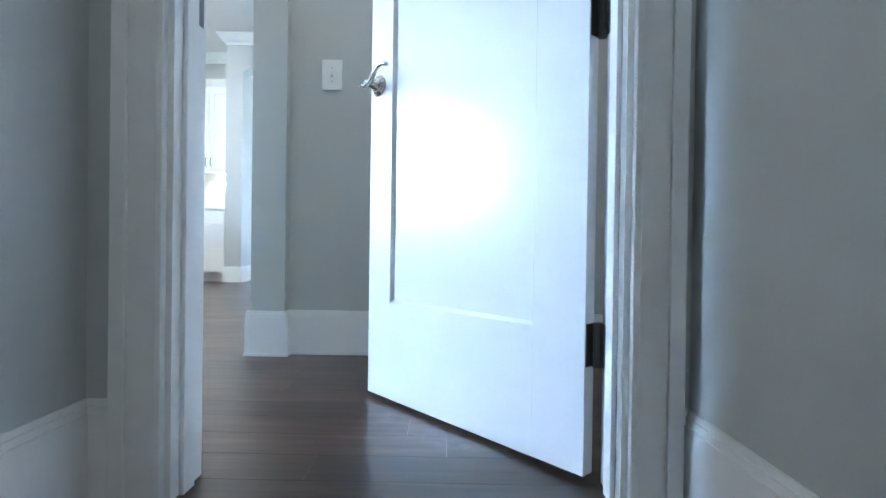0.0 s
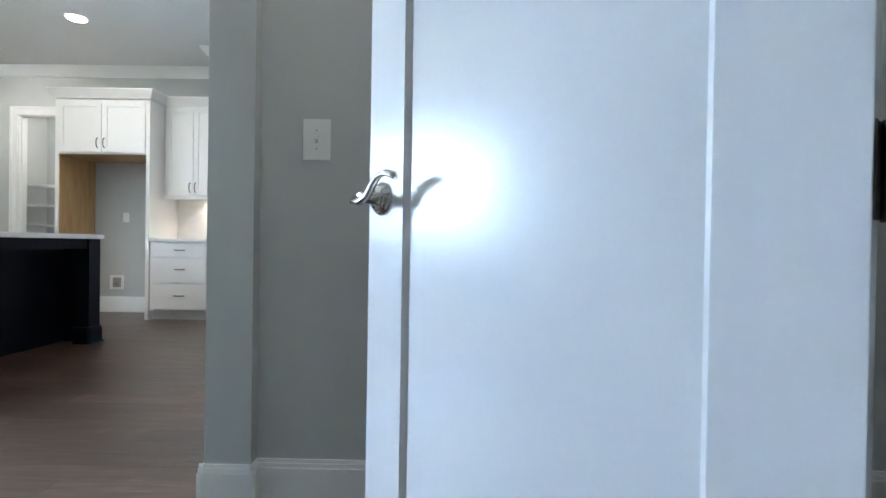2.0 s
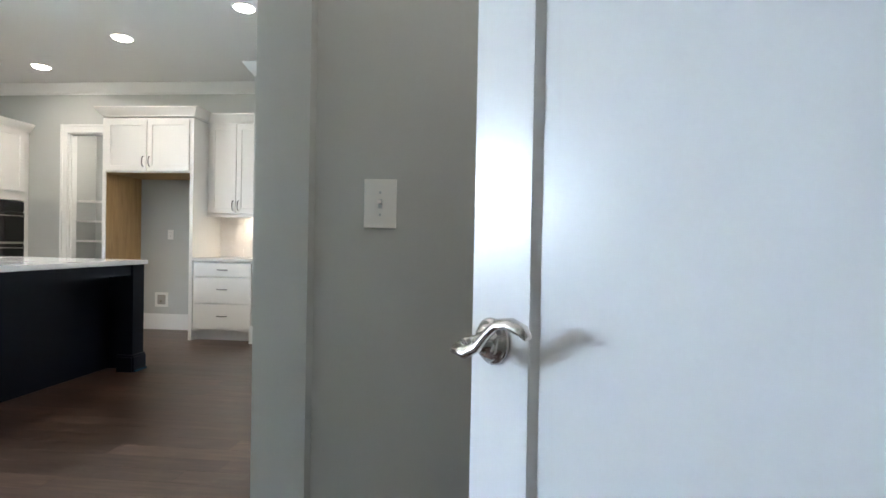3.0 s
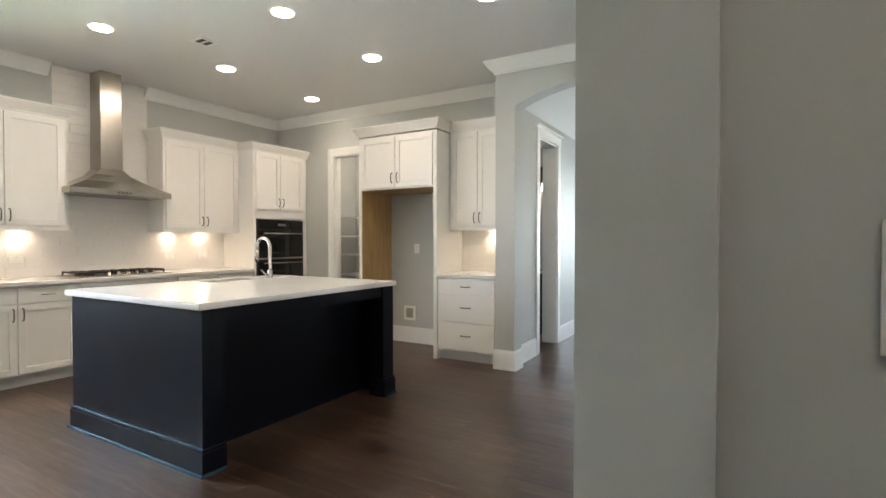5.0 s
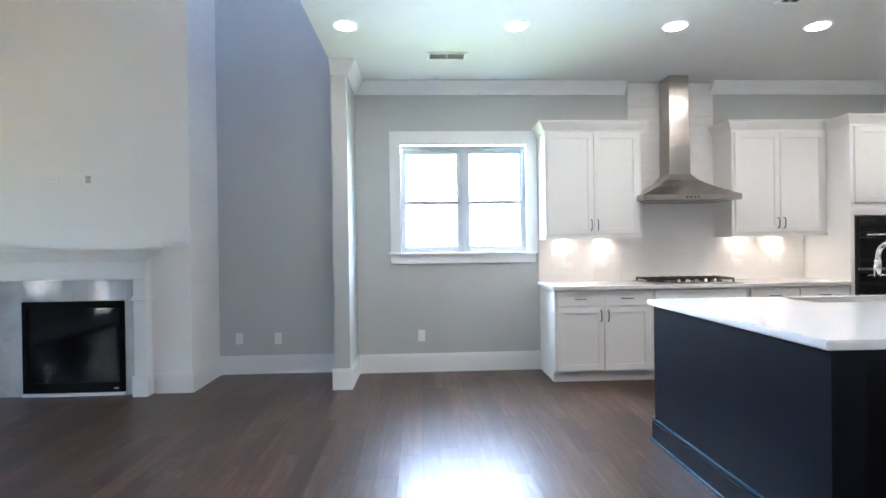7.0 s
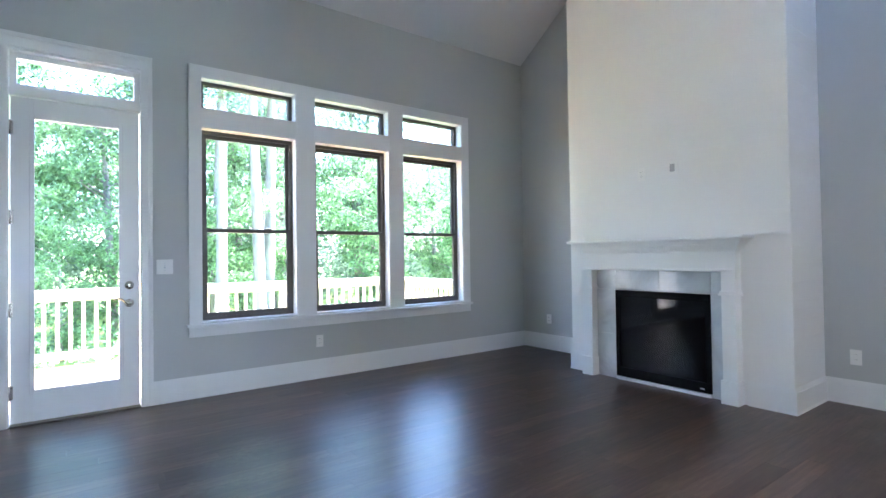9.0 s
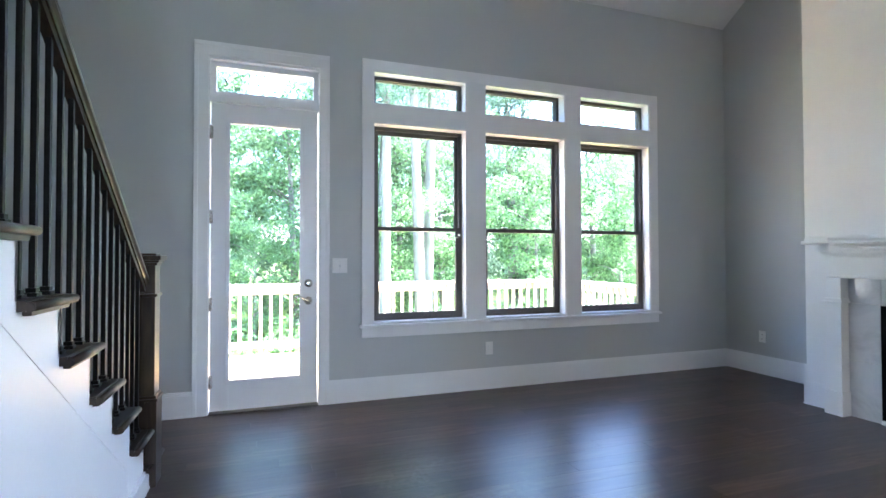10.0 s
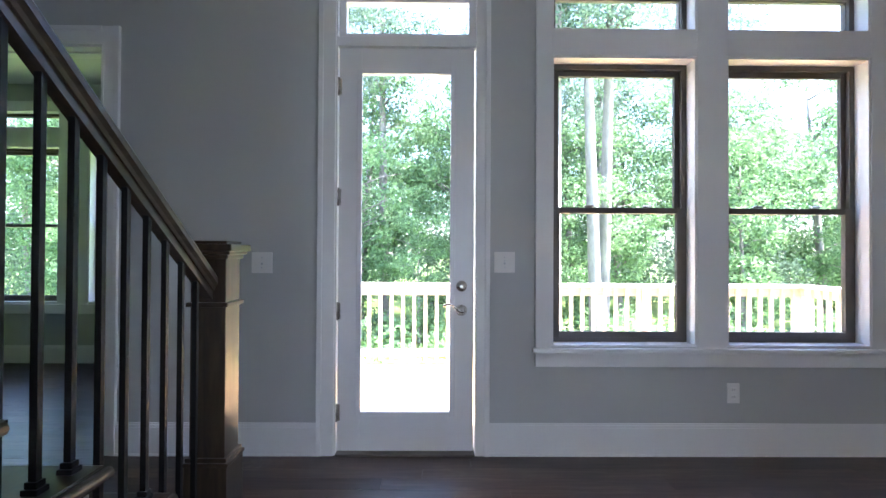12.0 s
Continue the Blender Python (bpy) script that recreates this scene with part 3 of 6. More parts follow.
# ---- windows and doors ----
def sash_unit(win, x0, x1, z0, z1, y, meet, name, mat):
    """A double-hung or fixed unit in an opening along x; y is the outer plane of the frame."""
    b = bmesh.new()
    w = 0.032
    bx(b, x0 + 0.012, x0 + 0.012 + w, y, y + 0.07, z0, z1)
    bx(b, x1 - 0.012 - w, x1 - 0.012, y, y + 0.07, z0, z1)
    bx(b, x0 + 0.012 + w, x1 - 0.012 - w, y, y + 0.07, z0, z0 + 0.028)
    bx(b, x0 + 0.012 + w, x1 - 0.012 - w, y, y + 0.07, z1 - 0.03, z1)
    part("window_frame", b, mat, win)
    xi0, xi1 = x0 + 0.012 + w, x1 - 0.012 - w
    zs = [(z0 + 0.028, meet + 0.018, y + 0.042), (meet - 0.018, z1 - 0.03, y + 0.008)] if meet else [(z0 + 0.028, z1 - 0.03, y + 0.02)]
    for za, zb, yy in zs:
        s = bmesh.new()
        t = 0.03 if meet else 0.006
        bx(s, xi0, xi0 + t, yy, yy + 0.03, za, zb, 0.003)
        bx(s, xi1 - t, xi1, yy, yy + 0.03, za, zb, 0.003)
        bx(s, xi0 + t, xi1 - t, yy, yy + 0.03, za, za + t * 1.2, 0.003)
        bx(s, xi0 + t, xi1 - t, yy, yy + 0.03, zb - t * 1.2, zb, 0.003)
        so = part("sash", s, mat, win)
        g = part("pane", box(xi0 + t, xi1 - t, yy + 0.012, yy + 0.016, za + t * 1.2, zb - t * 1.2), M_GLASS, so)
        g.visible_shadow = False
    if meet:
        for u in (0.27, 0.73):
            xx = xi0 + (xi1 - xi0) * u
            part("sash_lock", box(xx - 0.03, xx + 0.03, y + 0.05, y + 0.075, meet + 0.02, meet + 0.034, 0.005), M_NICKEL, win, "small pale sash lock")


def lining(b, x0, x1, y0, y1, z0, z1, t=0.012):
    bx(b, x0, x0 + t, y0, y1, z0, z1)
    bx(b, x1 - t, x1, y0, y1, z0, z1)
    bx(b, x0 + t, x1 - t, y0, y1, z1 - t, z1)
    bx(b, x0 + t, x1 - t, y0, y1, z0, z0 + t)


win = thing("window_1", (-3.4, S, 0.54), "triple bronze double-hung windows with transoms in white casing", "window", "", "structure")
b = bmesh.new()
FY0, FY1 = S, S + 0.02
bx(b, -1.905, -1.81, FY0, FY1, 0.645, 2.955, 0.002)
bx(b, -4.99, -4.885, FY0, FY1, 0.645, 2.955, 0.002)
for p, q in ((-2.965, -2.785), (-4.015, -3.845)):
    bx(b, p, q, FY0, FY1, 0.645, 2.86, 0.002)
for p, q in WINX:
    bx(b, p, q, FY0, FY1, 2.41, 2.565, 0.002)
bx(b, -4.885, -1.905, FY0, FY1, 2.86, 2.955, 0.002)
for p, q in WINX:
    lining(b, p, q, S - 0.1, S + 0.014, 0.655, 2.41)
    lining(b, p, q, S - 0.1, S + 0.014, 2.565, 2.86)
part("casing", b, M_TRIM, win, "white painted flat casing")
b = bmesh.new()
bx(b, -5.01, -1.79, S - 0.08, S + 0.045, 0.622, 0.648, 0.005)
bx(b, -4.99, -1.81, S, S + 0.02, 0.535, 0.622, 0.003)
part("window_sill", b, M_TRIM, win, "white sill with apron")
for p, q in WINX:
    sash_unit(win, p, q, 0.667, 2.398, S - 0.16, 1.485, "w", M_BRONZE)
    sash_unit(win, p, q, 2.577, 2.848, S - 0.16, 0, "t", M_BRONZE)

for wname, wx in (("window_3", 2.92), ("window_6", 1.72)):
    win = thing(wname, (wx + 0.44, SY, 0.6), "tall bronze double-hung window with transom in white casing", "window", "", "structure")
    b = bmesh.new()
    lining(b, wx, wx + 0.88, SY - 0.1, SY + 0.014, 0.655, 2.37)
    lining(b, wx, wx + 0.88, SY - 0.1, SY + 0.014, 2.56, 2.76)
    for p, q in ((wx - 0.10, wx), (wx + 0.88, wx + 0.98)):
        bx(b, p, q, SY, SY + 0.02, 0.645, 2.86)
    bx(b, wx, wx + 0.88, SY, SY + 0.02, 2.37, 2.56)
    bx(b, wx, wx + 0.88, SY, SY + 0.02, 2.76, 2.86)
    bx(b, wx - 0.11, wx + 0.98, SY, SY + 0.045, 0.54, 0.645, 0.004)
    part("casing", b, M_TRIM, win)
    sash_unit(win, wx, wx + 0.88, 0.667, 2.358, SY - 0.16, 1.5, "w", M_BRONZE)
    sash_unit(win, wx, wx + 0.88, 2.572, 2.748, SY - 0.16, 0, "t", M_BRONZE)

# kitchen window, on the west wall
win = thing("window_2", (KW, 2.655, 1.14), "wide twin double-hung window with white casing, glaring daylight", "window", "", "structure")
b = bmesh.new()
Y0, Y1, Z0, Z1 = 1.975, 3.335, 1.26, 2.40
bx(b, KW, KW + 0.02, Y0 - 0.1, Y0, 1.25, 2.535, 0.002)
bx(b, KW, KW + 0.02, Y1, Y1 + 0.1, 1.25, 2.535, 0.002)
bx(b, KW, KW + 0.02, Y0, Y1, 2.40, 2.535, 0.002)
for p, q in ((Y0, Y0 + 0.012), (Y1 - 0.012, Y1)):
    bx(b, KW - 0.13, KW + 0.014, p, q, Z0, Z1)
bx(b, KW - 0.13, KW + 0.014, Y0 + 0.012, Y1 - 0.012, Z1 - 0.012, Z1)
part("casing", b, M_TRIM, win, "white painted flat casing")
b = bmesh.new()
bx(b, KW - 0.1, KW + 0.04, Y0 - 0.12, Y1 + 0.1, 1.232, 1.26, 0.005)
bx(b, KW, KW + 0.02, Y0 - 0.1, Y1 + 0.08, 1.14, 1.232, 0.003)
part("window_sill", b, M_TRIM, win, "white sill with apron")
for p, q in ((Y0 + 0.012, 2.64), (2.672, Y1 - 0.012)):
    b = bmesh.new()
    for u0, u1 in ((p, p + 0.035), (q - 0.035, q)):
        bx(b, KW - 0.14, KW - 0.07, u0, u1, Z0, Z1 - 0.012)
    bx(b, KW - 0.14, KW - 0.07, p + 0.035, q - 0.035, Z1 - 0.045, Z1 - 0.012)
    bx(b, KW - 0.14, KW - 0.07, p + 0.035, q - 0.035, Z0, Z0 + 0.03)
    part("window_frame", b, M_VINYL, win)
    for za, zb, d in ((Z0 + 0.03, 1.81, 0.09), (1.775, Z1 - 0.045, 0.12)):
        b = bmesh.new()
        bx(b, KW - d, KW - d + 0.025, p + 0.035, p + 0.055, za, zb, 0.003)
        bx(b, KW - d, KW - d + 0.025, q - 0.055, q - 0.035, za, zb, 0.003)
        bx(b, KW - d, KW - d + 0.025, p + 0.055, q - 0.055, za, za + 0.03, 0.003)
        bx(b, KW - d, KW - d + 0.025, p + 0.055, q - 0.055, zb - 0.042, zb, 0.003)
        so = part("sash", b, M_VINYL, win)
        g = part("pane", box(KW - d + 0.01, KW - d + 0.014, p + 0.055, q - 0.055, za + 0.03, zb - 0.042), M_GLASS, so)
        g.visible_shadow = False
part("mullion", box(KW - 0.145, KW - 0.06, 2.64, 2.672, Z0, Z1 - 0.012, 0.003), M_VINYL, win)


def knob_set(parent, at, out, swing, flip=1):
    """A lever on a round rose: at on the face, out = normal, swing = way of the lever."""
    at, out, swing = Vector(at), Vector(out).normalized(), Vector(swing).normalized()
    up = Vector((0, 0, 1))
    r = part("rose", lathe(bmesh.new(), at, out, [(0, 0.033), (0.004, 0.034), (0.007, 0.031), (0.009, 0.027), (0.013, 0.026), (0.016, 0.02), (0.017, 0.013), (0.05, 0.0115), (0.056, 0.008)], 28), M_NICKEL, parent, "round satin nickel rose")
    base = at + out * 0.05
    pts = [base - swing * 0.016 - up * 0.004 + out * 0.006, base + swing * 0.004 - up * 0.008 + out * 0.004, base + swing * 0.022 + up * 0.002, base + swing * 0.04 + up * 0.022, base + swing * 0.058 + up * 0.036, base + swing * 0.08 + up * 0.04, base + swing * 0.102 + up * 0.034, base + swing * 0.112 + up * 0.026]
    part("lever", tube(bmesh.new(), pts, [0.0125, 0.0135, 0.0125, 0.011, 0.0105, 0.010, 0.0095, 0.006], 12, True, 0.6), M_NICKEL, parent, "curved satin nickel lever")


# patio door
dr = thing("door_1", (-1.03, S, 0), "white glazed patio door with a transom, closed", "door", "", "structure")
b = bmesh.new()
for p, q in ((DX0 - 0.03, DX0 - 0.004), (DX1 + 0.004, DX1 + 0.03)):
    bx(b, p, q, S - 0.15, S + 0.004, 0, 2.80)
bx(b, DX0 - 0.03, DX1 + 0.03, S - 0.15, S + 0.004, 2.80, 2.83)
bx(b, DX0 - 0.004, DX1 + 0.004, S - 0.15, S + 0.004, 2.462, 2.52, 0.003)
part("door_frame", b, M_TRIM, dr)
b = bmesh.new()
for p, q in ((DX0 - 0.09, DX0 - 0.006), (DX1 + 0.012, DX1 + 0.115)):
    bx(b, p, q, S, S + 0.018, 0, 2.82, 0.002)
    e = p if p < -1.2 else q - 0.03
    bx(b, e, e + 0.03, S + 0.018, S + 0.026, 0, 2.84, 0.003)
bx(b, DX0 - 0.09, DX1 + 0.115, S, S + 0.018, 2.82, 2.93, 0.002)
bx(b, DX0 - 0.09, DX1 + 0.115, S + 0.018, S + 0.026, 2.895, 2.93, 0.003)
part("casing", b, M_TRIM, dr, "white moulded casing")
b = bmesh.new()
lining(b, DX0 - 0.004, DX1 + 0.004, S - 0.11, S - 0.05, 2.52, 2.80, 0.042)
tr = part("transom_frame", b, M_TRIM, dr)
g = part("pane", box(DX0 + 0.038, DX1 - 0.038, S - 0.085, S - 0.08, 2.562, 2.758), M_GLASS, tr)
g.visible_shadow = False
b = bmesh.new()
LY0, LY1 = S - 0.06, S - 0.016
bx(b, DX0 + 0.007, -1.30, LY0, LY1, 0.02, 2.455, 0.002)
bx(b, -0.755, DX1 - 0.004, LY0, LY1, 0.02, 2.455, 0.002)
bx(b, -1.30, -0.755, LY0, LY1, 0.02, 0.25)
bx(b, -1.30, -0.755, LY0, LY1, 2.305, 2.455)
leaf = part("door_leaf", b, M_DOOR, dr, "white painted full-glass door leaf")
b = bmesh.new()
for p, q, za, zb in ((-1.325, -1.295, 0.225, 2.33), (-0.76, -0.73, 0.225, 2.33), (-1.295, -0.76, 0.225, 0.255), (-1.295, -0.76, 2.30, 2.33)):
    bx(b, p, q, LY1 - 0.002, LY1 + 0.01, za, zb, 0.004)
part("glazing_bead", b, M_DOOR, leaf)
g = part("pane", box(-1.30, -0.755, S - 0.04, S - 0.035, 0.25, 2.305), M_GLASS, leaf)
g.visible_shadow = False
knob_set(dr, (-1.366, LY1, 0.868), (0, 1, 0), (1, 0, 0))
part("deadbolt", lathe(bmesh.new(), (-1.366, LY1, 1.014), (0, 1, 0), [(0, 0.033), (0.008, 0.034), (0.014, 0.03), (0.016, 0.014), (0.03, 0.012)], 24), M_NICKEL, dr, "satin nickel deadbolt")
for z in (0.25, 0.86, 1.55, 2.22):
    b = tube(bmesh.new(), [(DX1 + 0.001, LY1 + 0.006, z - 0.055), (DX1 + 0.001, LY1 + 0.006, z + 0.055)], 0.008, 10)
    bx(b, DX1 - 0.02, DX1 + 0.012, LY1 + 0.0005, LY1 + 0.003, z - 0.05, z + 0.05)
    part("hinge", b, M_NICKEL, dr)
part("threshold", box(DX0, DX1, S - 0.17, S + 0.03, 0, 0.013, 0.004), M_BRONZE, dr, "dark metal threshold")

# basement door: hinged at the jamb, standing open into the hall
dr = thing("door_2", (1.075, YC + 0.012, 0), "white panelled basement door standing open with a nickel lever", "door", "", "structure")
HX, HY = 1.077, YC + 0.02
ux, uy = (0.528 - HX), (2.173 - HY)
LEN = math.hypot(ux, uy)
ux, uy = ux / LEN, uy / LEN
TURN_D = math.atan2(uy, ux)
W, H, T = 0.80, 2.03, 0.035
b = bmesh.new()
st, sh, zb_, zt_ = 0.115, 0.135, 0.31, 1.90
bx(b, 0, sh, 0, T, 0.012, H, 0.0015)
bx(b, W - st, W, 0, T, 0.012, H, 0.0015)
bx(b, sh, W - st, 0, T, 0.012, zb_)
bx(b, sh, W - st, 0, T, zt_, H)
bx(b, sh, W - st, 0.011, T - 0.011, zb_, zt_)
for ya, yb in ((0.002, 0.011), (T - 0.011, T - 0.002)):
    yo = ya if ya < 0.01 else yb
    yi = yb if ya < 0.01 else ya
    prism(b, [(sh, yo), (sh, yi), (sh + 0.009, yi)], "z", zb_, zt_)
    prism(b, [(W - st, yo), (W - st, yi), (W - st - 0.009, yi)], "z", zb_, zt_)
    prism(b, [(yo, zb_), (yi, zb_), (yi, zb_ + 0.009)], "x", sh, W - st)
    prism(b, [(yo, zt_), (yi, zt_), (yi, zt_ - 0.009)], "x", sh, W - st)
MD = Matrix.Translation((HX, HY, 0)) @ Matrix.Rotation(TURN_D, 4, "Z")
bmesh.ops.transform(b, matrix=MD, verts=b.verts[:])
leaf = part("door_leaf", b, M_DOOR, dr, "white painted shaker door leaf")
nrm = MD.to_3x3() @ Vector((0, 1, 0))
alongd = MD.to_3x3() @ Vector((1, 0, 0))
for side in (1, -1):
    face = MD @ Vector((W - 0.047, T if side > 0 else 0, 0.992))
    knob_set(leaf, face, nrm * side, -alongd)
b = box(W, W + 0.002, 0.006, T - 0.006, 0.96, 1.02)
bmesh.ops.transform(b, matrix=MD, verts=b.verts[:])
part("latch_plate", b, M_NICKEL, leaf)
for z in (0.285, 0.975, 1.78):
    b = tube(bmesh.new(), [(1.0815, YC + 0.009, z - 0.047), (1.0815, YC + 0.009, z + 0.047)], 0.0095, 12)
    bx(b, 1.0885, 1.0905, YC - 0.04, YC + 0.002, z - 0.045, z + 0.045, 0.0008)
    lf = box(-0.002, 0.0005, 0.001, 0.032, z - 0.045, z + 0.045)
    bmesh.ops.transform(lf, matrix=MD, verts=lf.verts[:])
    me = bpy.data.meshes.new("leaf_tmp")
    lf.to_mesh(me)
    lf.free()
    b.from_mesh(me)
    bpy.data.meshes.remove(me)
    part("hinge", b, M_HINGE, dr, "dark aged metal hinge")


def door_frame_x(name, x0, x1, ya, yb, top, label, w=0.095, both=True, stop=True):
    """Jambs and casings for an opening along x in a wall between ya and yb."""
    f = thing(name, ((x0 + x1) / 2, ya, 0), label, "door frame", "", "structure")
    b = bmesh.new()
    t = 0.018
    bx(b, x0, x0 + t, ya - 0.002, yb + 0.002, 0, top)
    bx(b, x1 - t, x1, ya - 0.002, yb + 0.002, 0, top)
    bx(b, x0 + t, x1 - t, ya - 0.002, yb + 0.002, top - t, top)
    if stop:
        ym = (ya + yb) / 2
        bx(b, x0 + t, x0 + t + 0.01, ym - 0.03, ym + 0.012, 0, top - t, 0.002)
        bx(b, x1 - t - 0.01, x1 - t, ym - 0.03, ym + 0.012, 0, top - t, 0.002)
        bx(b, x0 + t + 0.01, x1 - t - 0.01, ym - 0.03, ym + 0.012, top - t - 0.01, top - t)
    part("jamb", b, M_TRIM, f)
    for y, s in (((ya, -1), (yb, 1)) if both else ((ya, -1),)):
        b = bmesh.new()
        for p, q, o in ((x0 - w + 0.006, x0 + 0.006, 0), (x1 - 0.006, x1 + w - 0.006, 1)):
            bx(b, p, q, y, y + s * 0.014, 0, top + w)
            e0, e1 = (p, p + 0.03) if o == 0 else (q - 0.03, q)
            bx(b, e0, e1, y + s * 0.014, y + s * 0.022, 0, top + w, 0.003)
            e0, e1 = (q - 0.014, q) if o == 0 else (p, p + 0.014)
            bx(b, e0, e1, y + s * 0.014, y + s * 0.018, 0, top, 0.002)
        bx(b, x0 + 0.006, x1 - 0.006, y, y + s * 0.014, top - 0.006, top + w)
        bx(b, x0 + 0.006, x1 - 0.006, y + s * 0.014, y + s * 0.022, top + w - 0.03, top + w, 0.003)
        part("casing", b, M_TRIM, f)
    return f


f = door_frame_x("door_frame_basement", 0.234, 1.108, 1.445, YC, 2.06, "white painted basement door frame with moulded casing")
bz = box(0.2525, 0.2545, YC - 0.075, YC - 0.012, 0.93, 1.0, 0.0005)
part("strike_plate", bz, M_HINGE, f, "dark nickel strike plate")
f = door_frame_x("door_frame_study", 0.79, 1.63, S - 0.18, S, 2.46, "white painted study door frame with moulded casing", 0.105)
f = door_frame_x("door_frame_pantry", -4.755, -3.965, NK, NK + 0.12, 2.455, "white painted pantry opening with flat casing", 0.095, False)
# study door leaf, opened into the study
dr = thing("door_3", (0.84, S - 0.2, 0), "white study door swung wide open on nickel hinges", "door", "", "structure")
leaf = part("door_leaf", box(0.815, 0.85, S - 0.98, S - 0.19, 0.012, 2.44, 0.002), M_DOOR, dr)
for z in (0.28, 0.93, 1.55, 2.2):
    part("hinge", bx(tube(bmesh.new(), [(0.812, S - 0.185, z - 0.05), (0.812, S - 0.185, z + 0.05)], 0.008, 8), 0.808, 0.8105, S - 0.18, S - 0.14, z - 0.05, z + 0.05), M_HINGE, dr)
# powder room door frame in the vestibule wall
f = thing("door_frame_powder", (-1.86, 7.83, 0), "white painted powder room door frame with capped casing", "door frame", "", "structure")
b = bmesh.new()
bx(b, -2.042, -1.858, 7.50, 7.518, 0, 2.45)
bx(b, -2.042, -1.858, 8.152, 8.17, 0, 2.45)
bx(b, -2.042, -1.858, 7.518, 8.152, 2.432, 2.45)
part("jamb", b, M_TRIM, f)
b = bmesh.new()
bx(b, -1.86, -1.842, 7.41, 7.505, 0, 2.455, 0.002)
bx(b, -1.86, -1.842, 8.165, 8.26, 0, 2.455, 0.002)
bx(b, -1.86, -1.838, 7.40, 8.27, 2.455, 2.555, 0.003)
bx(b, -1.86, -1.815, 7.38, 8.29, 2.555, 2.585, 0.004)
part("casing", b, M_TRIM, f)

# dining room window
dw = thing("window_dining", (-5.5, 10.4, 0.7), "white framed dining room window", "window", "", "structure")
for y0, y1, z0, z1 in ((9.6, 9.66, 0.7, 2.5), (11.14, 11.2, 0.7, 2.5), (9.66, 11.14, 0.7, 0.76), (9.66, 11.14, 2.44, 2.5), (9.66, 11.14, 1.57, 1.62)):
    part("window_frame", box(-5.56, -5.5, y0, y1, z0, z1), M_TRIM, dw)
g = part("pane", box(-5.535, -5.53, 9.66, 11.14, 0.76, 2.44), M_GLASS, dw)
g.visible_shadow = False
# front door
dr = thing("door_4", (-1.205, 11.87, 0), "white arched front door with frosted arched glass, closed", "door", "", "structure")


def arch_outline(x0, x1, z0, spring, n=24):
    r = (x1 - x0) / 2
    c = (x0 + x1) / 2
    return [(x0, z0), *[(c - r * math.cos(math.pi * k / n), spring + r * math.sin(math.pi * k / n)) for k in range(n + 1)], (x1, z0)]


def arch_ring(b, outer, inner, y0, y1):
    n = len(outer)
    rows = [[b.verts.new((p[0], y, p[1])) for p in o] for o in (outer, inner) for y in (y0, y1)]
    oa, ob_, ia, ib = rows
    for k in range(n - 1):
        b.faces.new((oa[k], oa[k + 1], ia[k + 1], ia[k]))
        b.faces.new((ob_[k], ib[k], ib[k + 1], ob_[k + 1]))
        b.faces.new((oa[k], ob_[k], ob_[k + 1], oa[k + 1]))
        b.faces.new((ia[k], ia[k + 1], ib[k + 1], ib[k]))
    for k in (0, n - 1):
        b.faces.new((oa[k], ob_[k], ib[k], ia[k]))
    bmesh.ops.recalc_face_normals(b, faces=b.faces[:])
    return b


part("casing", arch_ring(bmesh.new(), arch_outline(-1.765, -0.645, 0, FSP), arch_outline(-1.665, -0.745, 0, FSP), 11.845, 11.868), M_TRIM, dr)
leaf = part("door_leaf", arch_ring(bmesh.new(), arch_outline(FD0 + 0.004, FD1 - 0.004, 0.7, FSP), arch_outline(-1.505, -0.905, 0.7, FSP + 0.02), 11.90, 11.945), M_DOOR, dr)
b = box(FD0 + 0.004, FD1 - 0.004, 11.90, 11.945, 0.015, 0.7)
for za, zb in ((0.15, 0.33), (0.41, 0.60)):
    bx(b, -1.50, -0.91, 11.894, 11.90, za, zb, 0.004)
part("lower_panel", b, M_DOOR, leaf)
g = part("pane", prism(bmesh.new(), arch_outline(-1.505, -0.905, 0.7, FSP + 0.02), "y", 11.92, 11.925), M_GLASS, leaf)
g.visible_shadow = False
b = bmesh.new()
for z in (1.3, 1.9):
    bx(b, -1.505, -0.905, 11.905, 11.915, z - 0.006, z + 0.006)
part("muntin", b, M_DOOR, leaf)
knob_set(dr, (-1.585, 11.90, 0.95), (0, -1, 0), (1, 0, 0))
part("deadbolt", lathe(bmesh.new(), (-1.585, 11.90, 1.1), (0, -1, 0), [(0, 0.03), (0.012, 0.03), (0.016, 0.012)], 20), M_NICKEL, dr)
for z in (0.3, 1.1, 1.9):
    part("hinge", tube(bmesh.new(), [(FD1 - 0.002, 11.896, z - 0.06), (FD1 - 0.002, 11.896, z + 0.06)], 0.009, 8), M_HINGE, dr)
part("threshold", box(FD0, FD1, 11.86, 12.04, 0, 0.013, 0.003), M_BRONZE, dr)

# ---- kitchen ----
def wallmap(side):
    """Puts (u, depth, z) boxes on the west or north kitchen wall."""
    def put(b, u0, u1, d0, d1, z0, z1, bev=0.0):
        if side == "W":
            return bx(b, KW + d0, KW + d1, u0, u1, z0, z1, bev)
        return bx(b, u0, u1, NK - d1, NK - d0, z0, z1, bev)

    def pt(u, d, z):
        return (KW + d, u, z) if side == "W" else (u, NK - d, z)
    return put, pt


